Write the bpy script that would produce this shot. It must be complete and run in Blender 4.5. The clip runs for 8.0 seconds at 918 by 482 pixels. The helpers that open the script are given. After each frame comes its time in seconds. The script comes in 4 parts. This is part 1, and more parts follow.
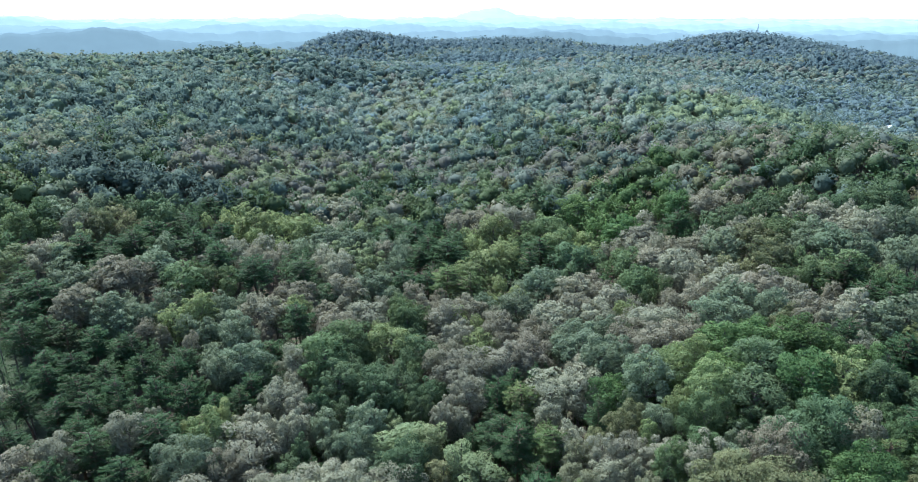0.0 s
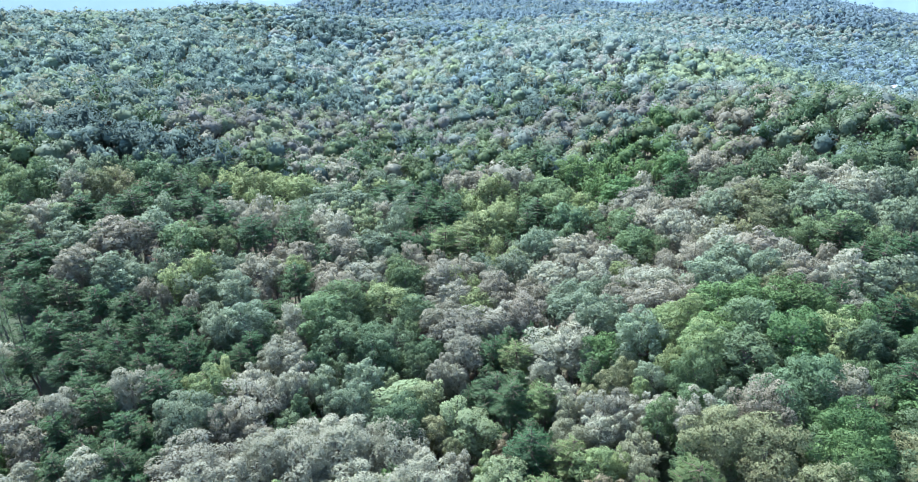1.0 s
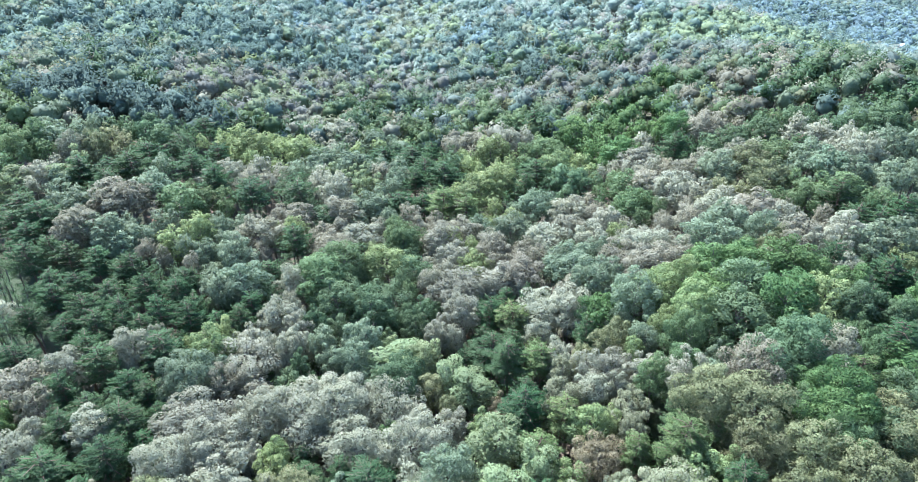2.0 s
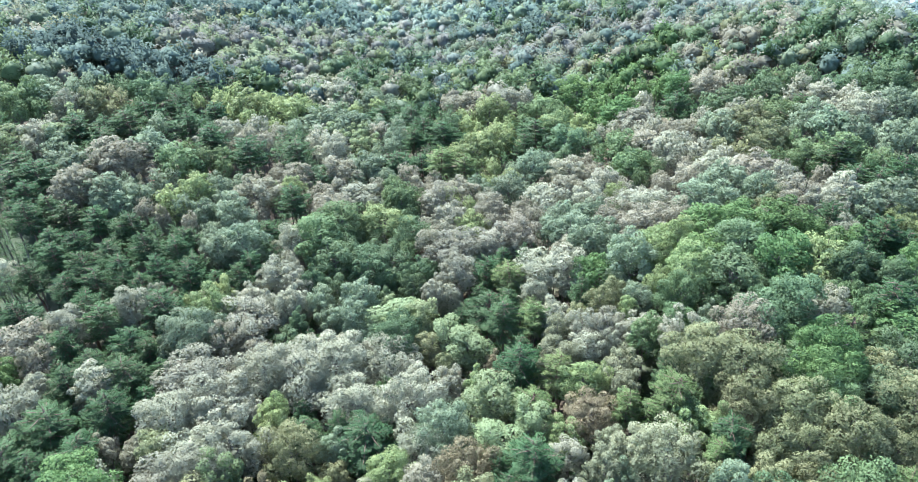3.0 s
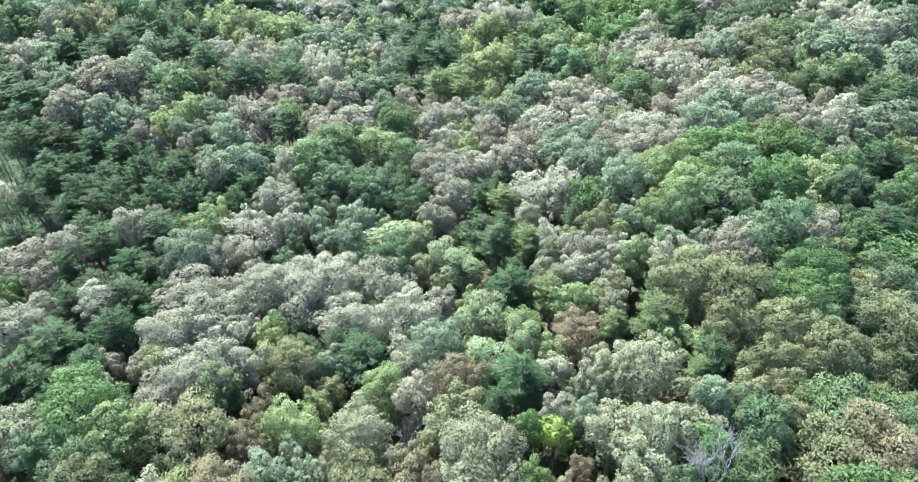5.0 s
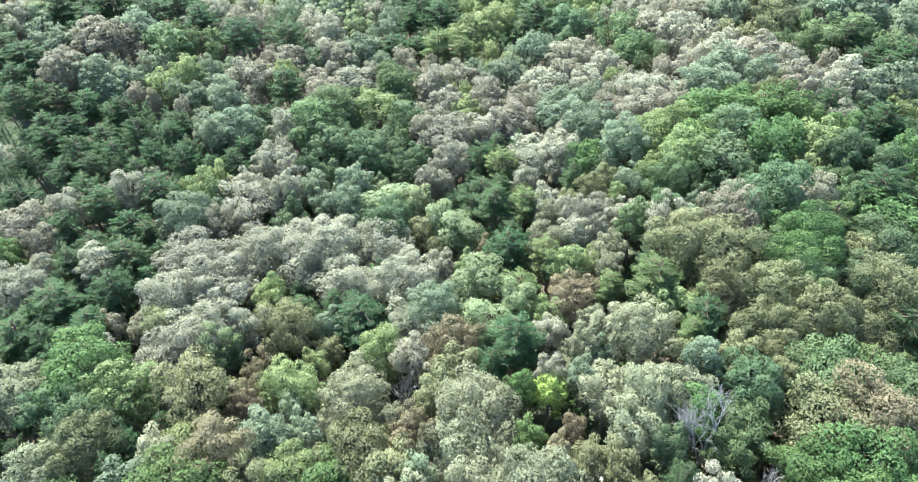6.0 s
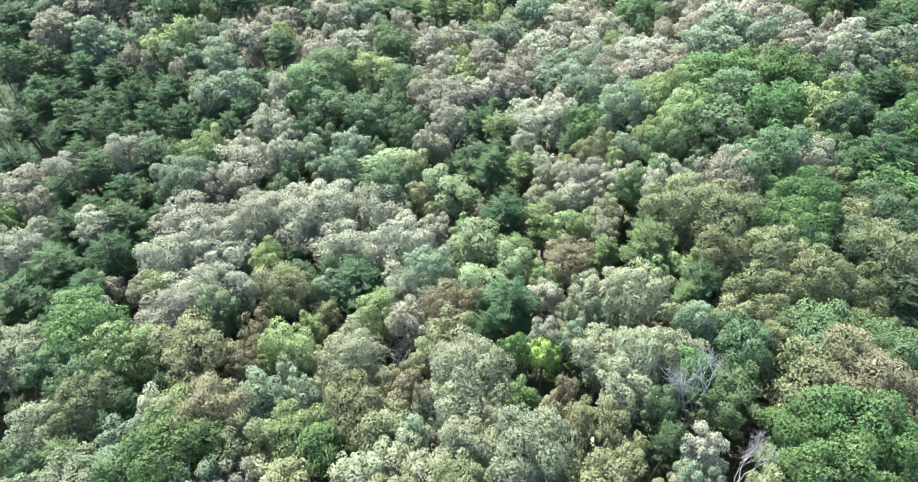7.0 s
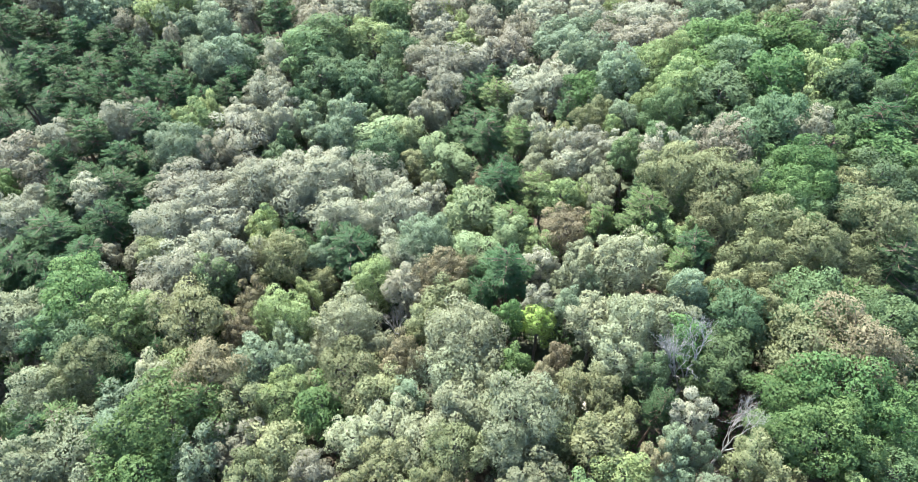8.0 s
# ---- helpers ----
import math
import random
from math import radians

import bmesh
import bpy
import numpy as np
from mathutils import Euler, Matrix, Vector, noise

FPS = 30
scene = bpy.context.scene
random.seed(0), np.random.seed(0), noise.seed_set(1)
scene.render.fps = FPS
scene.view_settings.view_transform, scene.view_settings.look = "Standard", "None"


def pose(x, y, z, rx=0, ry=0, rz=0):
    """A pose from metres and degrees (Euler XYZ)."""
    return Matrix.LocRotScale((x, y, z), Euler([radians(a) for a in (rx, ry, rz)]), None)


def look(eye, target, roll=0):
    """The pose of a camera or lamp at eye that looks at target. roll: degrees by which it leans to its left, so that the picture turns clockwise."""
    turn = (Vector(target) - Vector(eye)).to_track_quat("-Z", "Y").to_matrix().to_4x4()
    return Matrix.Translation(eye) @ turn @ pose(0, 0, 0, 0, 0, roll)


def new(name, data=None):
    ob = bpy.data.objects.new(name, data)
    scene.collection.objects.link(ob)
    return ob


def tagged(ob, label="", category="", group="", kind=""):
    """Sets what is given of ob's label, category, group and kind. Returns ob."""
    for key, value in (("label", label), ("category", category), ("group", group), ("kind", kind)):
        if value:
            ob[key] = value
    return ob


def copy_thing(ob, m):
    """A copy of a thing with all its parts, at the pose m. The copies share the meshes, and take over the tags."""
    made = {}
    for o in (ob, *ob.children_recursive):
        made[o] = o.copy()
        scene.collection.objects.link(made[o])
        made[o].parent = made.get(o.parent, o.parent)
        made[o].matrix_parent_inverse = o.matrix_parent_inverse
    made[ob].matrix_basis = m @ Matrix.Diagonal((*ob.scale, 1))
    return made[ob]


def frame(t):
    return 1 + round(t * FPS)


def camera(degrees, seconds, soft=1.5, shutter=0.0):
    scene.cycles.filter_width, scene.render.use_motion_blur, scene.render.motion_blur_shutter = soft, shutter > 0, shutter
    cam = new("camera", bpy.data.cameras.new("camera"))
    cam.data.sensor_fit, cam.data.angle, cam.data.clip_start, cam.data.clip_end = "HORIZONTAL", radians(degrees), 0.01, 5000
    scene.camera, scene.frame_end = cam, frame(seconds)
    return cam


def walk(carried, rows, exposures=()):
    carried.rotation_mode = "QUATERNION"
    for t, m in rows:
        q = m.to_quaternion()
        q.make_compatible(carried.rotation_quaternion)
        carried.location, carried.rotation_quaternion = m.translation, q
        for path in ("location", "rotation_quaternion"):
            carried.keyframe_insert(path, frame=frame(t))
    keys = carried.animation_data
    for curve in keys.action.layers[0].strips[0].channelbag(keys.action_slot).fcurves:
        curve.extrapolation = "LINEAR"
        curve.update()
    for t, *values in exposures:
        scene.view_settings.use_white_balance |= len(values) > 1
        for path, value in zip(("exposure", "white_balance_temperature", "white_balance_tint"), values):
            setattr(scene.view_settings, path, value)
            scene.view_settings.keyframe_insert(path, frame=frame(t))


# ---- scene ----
import itertools

# ---- the camera and its way: a slow drift while it tilts down ----
cam = camera(71.6, 8.0, soft=0.5)
PATH = [
    (0, 0.0, 0.0, 100.0, 70.486, 0.0, 0.001), (0.5, 0.56, -0.35, 100.1, 68.76, 0.022, 0.053),
    (1, 1.12, -0.7, 100.18, 66.971, -0.016, 0.127), (1.5, 1.67, -1.03, 100.26, 65.26, 0.002, 0.189),
    (3, 3.31, -1.97, 100.41, 60.017, -0.007, 0.438), (3.5, 3.85, -2.26, 100.43, 58.318, -0.047, 0.513),
    (4, 4.38, -2.54, 100.44, 56.599, -0.038, 0.624), (4.5, 4.92, -2.81, 100.44, 54.965, 0.001, 0.735),
    (6, 6.49, -3.56, 100.36, 50.14, 0.111, 1.066), (6.5, 7.01, -3.8, 100.31, 48.616, 0.093, 1.168),
    (7, 7.53, -4.02, 100.25, 47.175, 0.071, 1.27), (7.5, 8.04, -4.23, 100.18, 45.827, 0.04, 1.394),
    (8, 8.55, -4.43, 100.09, 44.482, 0.029, 1.442),
]
walk(cam, [(t, pose(x, y, z, rx, ry, rz)) for t, x, y, z, rx, ry, rz in PATH],
     exposures=[(0, 0.78, 5350, 5), (0.6, 1.32, 5200, 11), (1.5, 1.72, 5200, 10), (3, 1.9, 5400, 8), (4.5, 1.94, 5560, 7), (6, 2.0, 5720, 6), (8, 2.0, 5850, 6)])

# ---- daylight ----
SUN_UP, SUN_LEFT = radians(57), radians(36)  # height, and how far left of straight ahead it stands
world = bpy.data.worlds.new("sky")
scene.world = world
world.use_nodes = True
nodes, links = world.node_tree.nodes, world.node_tree.links
sky = nodes.new("ShaderNodeTexSky")
sky.sky_type, sky.sun_disc = "NISHITA", False
sky.sun_elevation, sky.sun_rotation = SUN_UP, -SUN_LEFT
sky.dust_density, sky.air_density = 0.5, 1.0
links.new(sky.outputs["Color"], nodes["Background"].inputs["Color"])
nodes["Background"].inputs["Strength"].default_value = 0.14
sun = new("sun", bpy.data.lights.new("sun", "SUN"))
sun.data.energy, sun.data.angle, sun.data.color = 4.9, radians(0.6), (1.0, 0.95, 0.86)
toward = Vector((-math.sin(SUN_LEFT) * math.cos(SUN_UP), math.cos(SUN_LEFT) * math.cos(SUN_UP), math.sin(SUN_UP)))
sun.matrix_world = look(toward * 50 + Vector((0, 0, 150)), Vector((0, 0, 150)))


# ---- materials ----
def shader(name):
    mat = bpy.data.materials.new(name)
    mat.use_nodes = True
    tree = mat.node_tree
    return mat, tree, tree.nodes["Principled BSDF"], tree.nodes["Material Output"]


def add(tree, kind, **values):
    node = tree.nodes.new(kind)
    for key, value in values.items():
        node.inputs[key].default_value = value
    return node


def noise_value(tree, scale, detail=3.0, low=0.3, high=0.7):
    """Noise in metres of the world, spread to 0..1."""
    place = tree.nodes.new("ShaderNodeNewGeometry")
    tex = add(tree, "ShaderNodeTexNoise", Scale=scale, Detail=detail)
    tree.links.new(place.outputs["Position"], tex.inputs["Vector"])
    spread = add(tree, "ShaderNodeMapRange", **{"From Min": low, "From Max": high})
    tree.links.new(tex.outputs["Fac"], spread.inputs["Value"])
    return spread.outputs["Result"]


def mix_colour(tree, factor, one, two):
    node = tree.nodes.new("ShaderNodeMix")
    node.data_type = "RGBA"
    for socket, value in ((node.inputs[0], factor), (node.inputs[6], one), (node.inputs[7], two)):
        if isinstance(value, (tuple, float, int)):
            socket.default_value = (*value, 1) if isinstance(value, tuple) else value
        else:
            tree.links.new(value, socket)
    return node.outputs[2]


def leaf_material(name, colour, turned, through_leaf=0.4, gloss=0.58, spread=0.58, sheen=0.14):
    """Foliage: two leaf colours mixed leaf by leaf and in patches, waxy, letting some light through."""
    mat, tree, surface, out = shader(name)
    leaf = tree.nodes.new("ShaderNodeNewGeometry")
    patch = noise_value(tree, 0.22, 3.0, 0.35, 0.68)
    blend = add(tree, "ShaderNodeMath")
    blend.operation = "MULTIPLY_ADD"
    tree.links.new(leaf.outputs["Random Per Island"], blend.inputs[0])
    blend.inputs[1].default_value = spread
    part_patch = add(tree, "ShaderNodeMath")
    part_patch.operation = "MULTIPLY"
    tree.links.new(patch, part_patch.inputs[0])
    part_patch.inputs[1].default_value = 0.3
    tree.links.new(part_patch.outputs[0], blend.inputs[2])
    base = mix_colour(tree, blend.outputs[0], colour, turned)
    tint = tree.nodes.new("ShaderNodeObjectInfo")
    value = add(tree, "ShaderNodeMapRange", **{"To Min": 0.8, "To Max": 1.2})
    tree.links.new(tint.outputs["Random"], value.inputs["Value"])
    hue = add(tree, "ShaderNodeHueSaturation", Saturation=1.0)
    shift = add(tree, "ShaderNodeMapRange", **{"To Min": 0.485, "To Max": 0.515})
    wheel = add(tree, "ShaderNodeMath")
    wheel.operation = "FRACT"
    by_seven = add(tree, "ShaderNodeMath")
    by_seven.operation = "MULTIPLY"
    tree.links.new(tint.outputs["Random"], by_seven.inputs[0])
    by_seven.inputs[1].default_value = 7.0
    tree.links.new(by_seven.outputs[0], wheel.inputs[0])
    tree.links.new(wheel.outputs[0], shift.inputs["Value"])
    tree.links.new(shift.outputs["Result"], hue.inputs["Hue"])
    tree.links.new(value.outputs["Result"], hue.inputs["Value"])
    tree.links.new(base, hue.inputs["Color"])
    tree.links.new(hue.outputs["Color"], surface.inputs["Base Color"])
    surface.inputs["Roughness"].default_value = gloss
    surface.inputs["Specular IOR Level"].default_value = sheen
    passing = add(tree, "ShaderNodeBsdfTranslucent")
    tree.links.new(hue.outputs["Color"], passing.inputs["Color"])
    both = add(tree, "ShaderNodeMixShader", Fac=through_leaf)
    tree.links.new(surface.outputs[0], both.inputs[1])
    tree.links.new(passing.outputs[0], both.inputs[2])
    tree.links.new(both.outputs[0], out.inputs["Surface"])
    return mat


LEAF = {
    "pine": leaf_material("pine_needles", (0.04, 0.078, 0.031), (0.092, 0.15, 0.06), 0.35, 0.55, 0.6, 0.15),
    "pale_pine": leaf_material("pale_pine_needles", (0.095, 0.145, 0.05), (0.18, 0.225, 0.085), 0.3),
    "dry_grey": leaf_material("dry_grey_leaves", (0.235, 0.233, 0.152), (0.335, 0.33, 0.228)),
    "dry_green": leaf_material("dry_greenish_leaves", (0.17, 0.18, 0.098), (0.335, 0.342, 0.208)),
    "dry_pink": leaf_material("dry_pinkish_leaves", (0.2, 0.187, 0.12), (0.322, 0.305, 0.208)),
    "silver_green": leaf_material("silvery_green_leaves", (0.115, 0.152, 0.082), (0.27, 0.312, 0.195)),
    "mid_green": leaf_material("green_leaves", (0.072, 0.112, 0.044), (0.205, 0.262, 0.118)),
    "bright_green": leaf_material("bright_green_leaves", (0.055, 0.108, 0.034), (0.2, 0.28, 0.1)),
    "yellow_green": leaf_material("yellow_green_leaves", (0.12, 0.165, 0.06), (0.35, 0.39, 0.17)),
    "dark_green": leaf_material("dark_green_leaves", (0.062, 0.098, 0.044), (0.18, 0.24, 0.12)),
    "olive": leaf_material("olive_leaves", (0.112, 0.124, 0.054), (0.3, 0.302, 0.155)),
    "brown": leaf_material("browning_leaves", (0.14, 0.122, 0.065), (0.32, 0.275, 0.165)),
    "tulip": leaf_material("pale_yellow_green_leaves", (0.135, 0.175, 0.078), (0.31, 0.345, 0.175)),
    "yellow": leaf_material("yellow_leaves", (0.27, 0.35, 0.07), (0.45, 0.52, 0.16)),
    "shrub": leaf_material("shrub_leaves", (0.05, 0.09, 0.035), (0.12, 0.17, 0.06)),
    # distant tones have haze painted into the leaf colour: paler, greyer, then bluer
    "far_green": leaf_material("hazed_green_leaves", (0.158, 0.208, 0.158), (0.212, 0.268, 0.205), 0.4, 0.8, 0.1, 0.1),
    "far_mid": leaf_material("hazed_mid_green_leaves", (0.162, 0.205, 0.122), (0.228, 0.276, 0.172), 0.4, 0.8, 0.1, 0.1),
    "far_dark": leaf_material("hazed_dark_leaves", (0.1, 0.138, 0.112), (0.135, 0.176, 0.145), 0.4, 0.8, 0.1, 0.1),
    "far_olive": leaf_material("hazed_olive_leaves", (0.19, 0.203, 0.132), (0.25, 0.262, 0.18), 0.4, 0.8, 0.1, 0.1),
    "far_dry": leaf_material("hazed_dry_leaves", (0.225, 0.222, 0.175), (0.3, 0.296, 0.238), 0.4, 0.8, 0.1, 0.1),
    "far_yellow": leaf_material("hazed_yellow_green_leaves", (0.215, 0.255, 0.138), (0.29, 0.33, 0.188), 0.4, 0.8, 0.1, 0.1),
    "far_pale": leaf_material("hazed_pale_leaves", (0.222, 0.258, 0.2), (0.295, 0.333, 0.262), 0.4, 0.8, 0.1, 0.1),
    "ridge_green": leaf_material("hazed_ridge_green_leaves", (0.185, 0.243, 0.235), (0.222, 0.285, 0.275), 0.4, 0.9, 0.08, 0.0),
    "crest_green": leaf_material("hazed_crest_green_leaves", (0.185, 0.243, 0.255), (0.21, 0.27, 0.282), 0.4, 0.9, 0.08, 0.0),
    "ridge_dark": leaf_material("hazed_ridge_dark_leaves", (0.15, 0.204, 0.208), (0.178, 0.235, 0.238), 0.4, 0.9, 0.08, 0.0),
}


def bark_material(name, dark, light):
    mat, tree, surface, out = shader(name)
    colour = mix_colour(tree, noise_value(tree, 3.0, 5.0), dark, light)
    tree.links.new(colour, surface.inputs["Base Color"])
    surface.inputs["Roughness"].default_value = 0.85
    relief = add(tree, "ShaderNodeBump", Strength=0.5, Distance=0.05)
    tree.links.new(noise_value(tree, 9.0, 4.0), relief.inputs["Height"])
    tree.links.new(relief.outputs["Normal"], surface.inputs["Normal"])
    return mat


BARK = bark_material("grey_brown_bark", (0.07, 0.055, 0.045), (0.22, 0.19, 0.16))
PINE_BARK = bark_material("reddish_pine_bark", (0.09, 0.055, 0.04), (0.20, 0.13, 0.09))
DEAD_BARK = bark_material("bleached_dead_wood", (0.16, 0.15, 0.135), (0.38, 0.355, 0.32))


def floor_material():
    """Leaf litter with patches of red clay and low green growth."""
    mat, tree, surface, out = shader("leaf_litter")
    litter = mix_colour(tree, noise_value(tree, 2.2, 6.0), (0.05, 0.038, 0.026), (0.17, 0.12, 0.08))
    green = mix_colour(tree, noise_value(tree, 0.05, 4.0, 0.42, 0.6), litter, (0.05, 0.065, 0.03))
    clay = mix_colour(tree, noise_value(tree, 0.11, 3.0, 0.68, 0.74), green, (0.24, 0.13, 0.085))
    tree.links.new(clay, surface.inputs["Base Color"])
    surface.inputs["Roughness"].default_value = 0.95
    relief = add(tree, "ShaderNodeBump", Strength=0.8, Distance=0.12)
    tree.links.new(noise_value(tree, 1.7, 6.0), relief.inputs["Height"])
    tree.links.new(relief.outputs["Normal"], surface.inputs["Normal"])
    return mat


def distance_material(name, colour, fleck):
    """Plain far country: bright air before it painted in as pale colour and glow."""
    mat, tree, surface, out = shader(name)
    haze_colour = mix_colour(tree, noise_value(tree, 0.012, 6.0, 0.35, 0.65), colour, fleck)
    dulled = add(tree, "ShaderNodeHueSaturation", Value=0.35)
    tree.links.new(haze_colour, dulled.inputs["Color"])
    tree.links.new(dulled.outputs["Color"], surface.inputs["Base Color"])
    tree.links.new(haze_colour, surface.inputs["Emission Color"])
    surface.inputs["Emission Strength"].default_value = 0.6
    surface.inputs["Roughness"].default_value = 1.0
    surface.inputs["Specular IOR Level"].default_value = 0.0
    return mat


FLOOR = floor_material()
# ground past the woods: haze put into its colour and emission
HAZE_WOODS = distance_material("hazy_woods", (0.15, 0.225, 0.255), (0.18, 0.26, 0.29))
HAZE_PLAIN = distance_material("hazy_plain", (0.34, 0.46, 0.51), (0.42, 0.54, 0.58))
WHITE_WALL = bark_material("white_render", (0.62, 0.62, 0.6), (0.8, 0.8, 0.78))
PALE_ROOF = bark_material("pale_metal_roof", (0.6, 0.62, 0.63), (0.82, 0.83, 0.83))
MAST = bark_material("dull_steel", (0.12, 0.13, 0.14), (0.2, 0.21, 0.22))


# ---- the lie of the land ----
def bump(x, y, cx, cy, sx, sy):
    return np.exp(-((x - cx) / sx) ** 2 / 2 - ((y - cy) / sy) ** 2 / 2)


NEAR_FOLDS = [  # x, y, half widths, rise: the hollow ahead and the shoulders beside it
    (0, 30, 90, 30, 1), (-8, 85, 26, 36, -6), (20, 95, 36, 36, -3), (66, 110, 40, 40, 12), (-70, 150, 50, 45, -2),
    (35, 165, 45, 45, -4), (110, 165, 50, 50, 6),
]
SPURS = [  # the wooded spurs either side of the valley
    (-152, 235, 70, 70, 26), (-56, 264, 60, 60, -7), (30, 283, 60, 60, 6), (168, 249, 60, 60, 30), (-296, 378, 110, 90, 22),
    (-164, 451, 90, 90, 21), (-45, 428, 60, 90, -9), (83, 473, 80, 90, 26), (179, 402, 70, 70, 16), (282, 388, 80, 80, -1),
]
RIDGES = [  # the ridge past the valley
    (-394, 504, 110, 80, 36), (-298, 611, 110, 80, 23), (-211, 689, 80, 80, 31), (-83, 675, 70, 90, 15), (47, 678, 90, 90, 17),
    (168, 628, 80, 90, 16), (330, 572, 110, 90, 13),
]
LAST_HILLS = [  # the last wooded hills before the plain
    (-182, 1034, 70, 110, 40), (-55, 1049, 110, 110, 27), (148, 1050, 120, 110, 39), (424, 1062, 84, 110, 42), (540, 935, 110, 110, 28),
    (-490, 849, 180, 120, 1), (45, 859, 150, 70, 19), (322, 797, 150, 80, 22),
]


def ground(x, y):
    """Height of the forest floor, and of the far country past the woods."""
    r = np.hypot(x, y)
    z = 2.4 + sum(h * bump(x, y, cx, cy, sx, sy) for cx, cy, sx, sy, h in NEAR_FOLDS + SPURS + RIDGES + LAST_HILLS)
    z = z - 12 * np.clip((r - 1350) / 500, 0, 1) + 86 * np.clip((r - 1900) / 3000, 0, 1) ** 1.2
    return z + 1.4 * np.sin(x / 37 + 1.3 * np.sin(y / 61)) * np.sin(y / 43 + 0.7) * np.clip(r / 200, 0, 1)


def sheet(name, verts, faces, smooth=True, normals=None):
    """A mesh from arrays: verts n x 3, faces n x 3 or n x 4, and a normal for each corner point if given."""
    mesh = bpy.data.meshes.new(name)
    verts, faces = np.asarray(verts, np.float32), np.asarray(faces, np.int32)
    sides = faces.shape[1]
    mesh.vertices.add(len(verts))
    mesh.vertices.foreach_set("co", verts.ravel())
    mesh.loops.add(faces.size)
    mesh.loops.foreach_set("vertex_index", faces.ravel())
    mesh.polygons.add(len(faces))
    mesh.polygons.foreach_set("loop_start", np.arange(0, faces.size, sides, dtype=np.int32))
    mesh.polygons.foreach_set("loop_total", np.full(len(faces), sides, np.int32))
    mesh.polygons.foreach_set("use_smooth", np.full(len(faces), smooth))
    mesh.update(calc_edges=True)
    if normals is not None:
        mesh.normals_split_custom_set_from_vertices(np.asarray(normals, np.float32))
    return mesh


def build_ground():
    rings = np.concatenate([np.linspace(4, 200, 50), np.geomspace(206, 4900, 110)])
    turns = np.radians(np.arange(0, 360, 1.5))
    rr, tt = np.meshgrid(rings, turns, indexing="ij")
    x, y = rr * np.sin(tt), rr * np.cos(tt)
    verts = np.stack([x, y, ground(x, y)], -1).reshape(-1, 3)
    n, m = len(rings), len(turns)
    i, j = np.meshgrid(np.arange(n - 1), np.arange(m), indexing="ij")
    a, b = i * m + j, i * m + (j + 1) % m
    faces = np.stack([a, b, b + m, a + m], -1).reshape(-1, 4)[:, ::-1]
    verts = np.vstack([verts, [[0, 0, float(ground(np.array(0.0), np.array(0.0)))]]])
    mesh = sheet("ground", verts, faces)
    middle = [(len(verts) - 1, (k + 1) % m, k) for k in range(m)]
    cap = bmesh.new()
    cap.from_mesh(mesh)
    cap.verts.ensure_lookup_table()
    for tri in middle:
        cap.faces.new([cap.verts[k] for k in tri])
    cap.to_mesh(mesh)
    cap.free()
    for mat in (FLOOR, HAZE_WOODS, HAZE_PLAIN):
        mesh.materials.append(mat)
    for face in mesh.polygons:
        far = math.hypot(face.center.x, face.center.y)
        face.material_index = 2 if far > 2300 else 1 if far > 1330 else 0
    tagged(new("ground", mesh), "wooded hills with brown leaf litter and clay, hazy far plain", "ground", kind="structure")


build_ground()


def ridge(reach, low, crests, material, label):
    """A far hill range, ringed round the stand: its usual crest in degrees under the level, crests as (bearing, half width, rise) in degrees."""
    turns = np.arange(-50, 50.1, 0.2)
    lift = -low + sum(h * np.exp(-((turns - b) / w) ** 2 / 2) for b, w, h in crests)
    for k, (pitch, share) in enumerate(((0.9, 0.09), (2.3, 0.06), (6.1, 0.03), (13.7, 0.016))):
        lift = lift + share * np.sin(turns * pitch + reach * (0.37 + k))
    crest = 100 + reach * np.tan(np.radians(lift))
    rows = []
    for step, share in ((-0.13, 0.0), (-0.06, 0.5), (-0.02, 0.9), (0, 1.0), (0.02, 0.9), (0.06, 0.0)):
        a, r = np.radians(turns), reach * (1 + step)
        x, y = r * np.sin(a), r * np.cos(a)
        foot = ground(x, y) - 6
        rows.append(np.stack([x, y, foot + np.maximum(crest - foot, 1) * share], -1))
    m = len(turns)
    i, j = np.meshgrid(np.arange(5), np.arange(m - 1), indexing="ij")
    p = i * m + j
    mesh = sheet("backdrop", np.vstack(rows), np.stack([p, p + 1, p + m + 1, p + m], -1).reshape(-1, 4))
    mesh.materials.append(material)
    return tagged(new("backdrop", mesh), label, "hills", kind="structure")


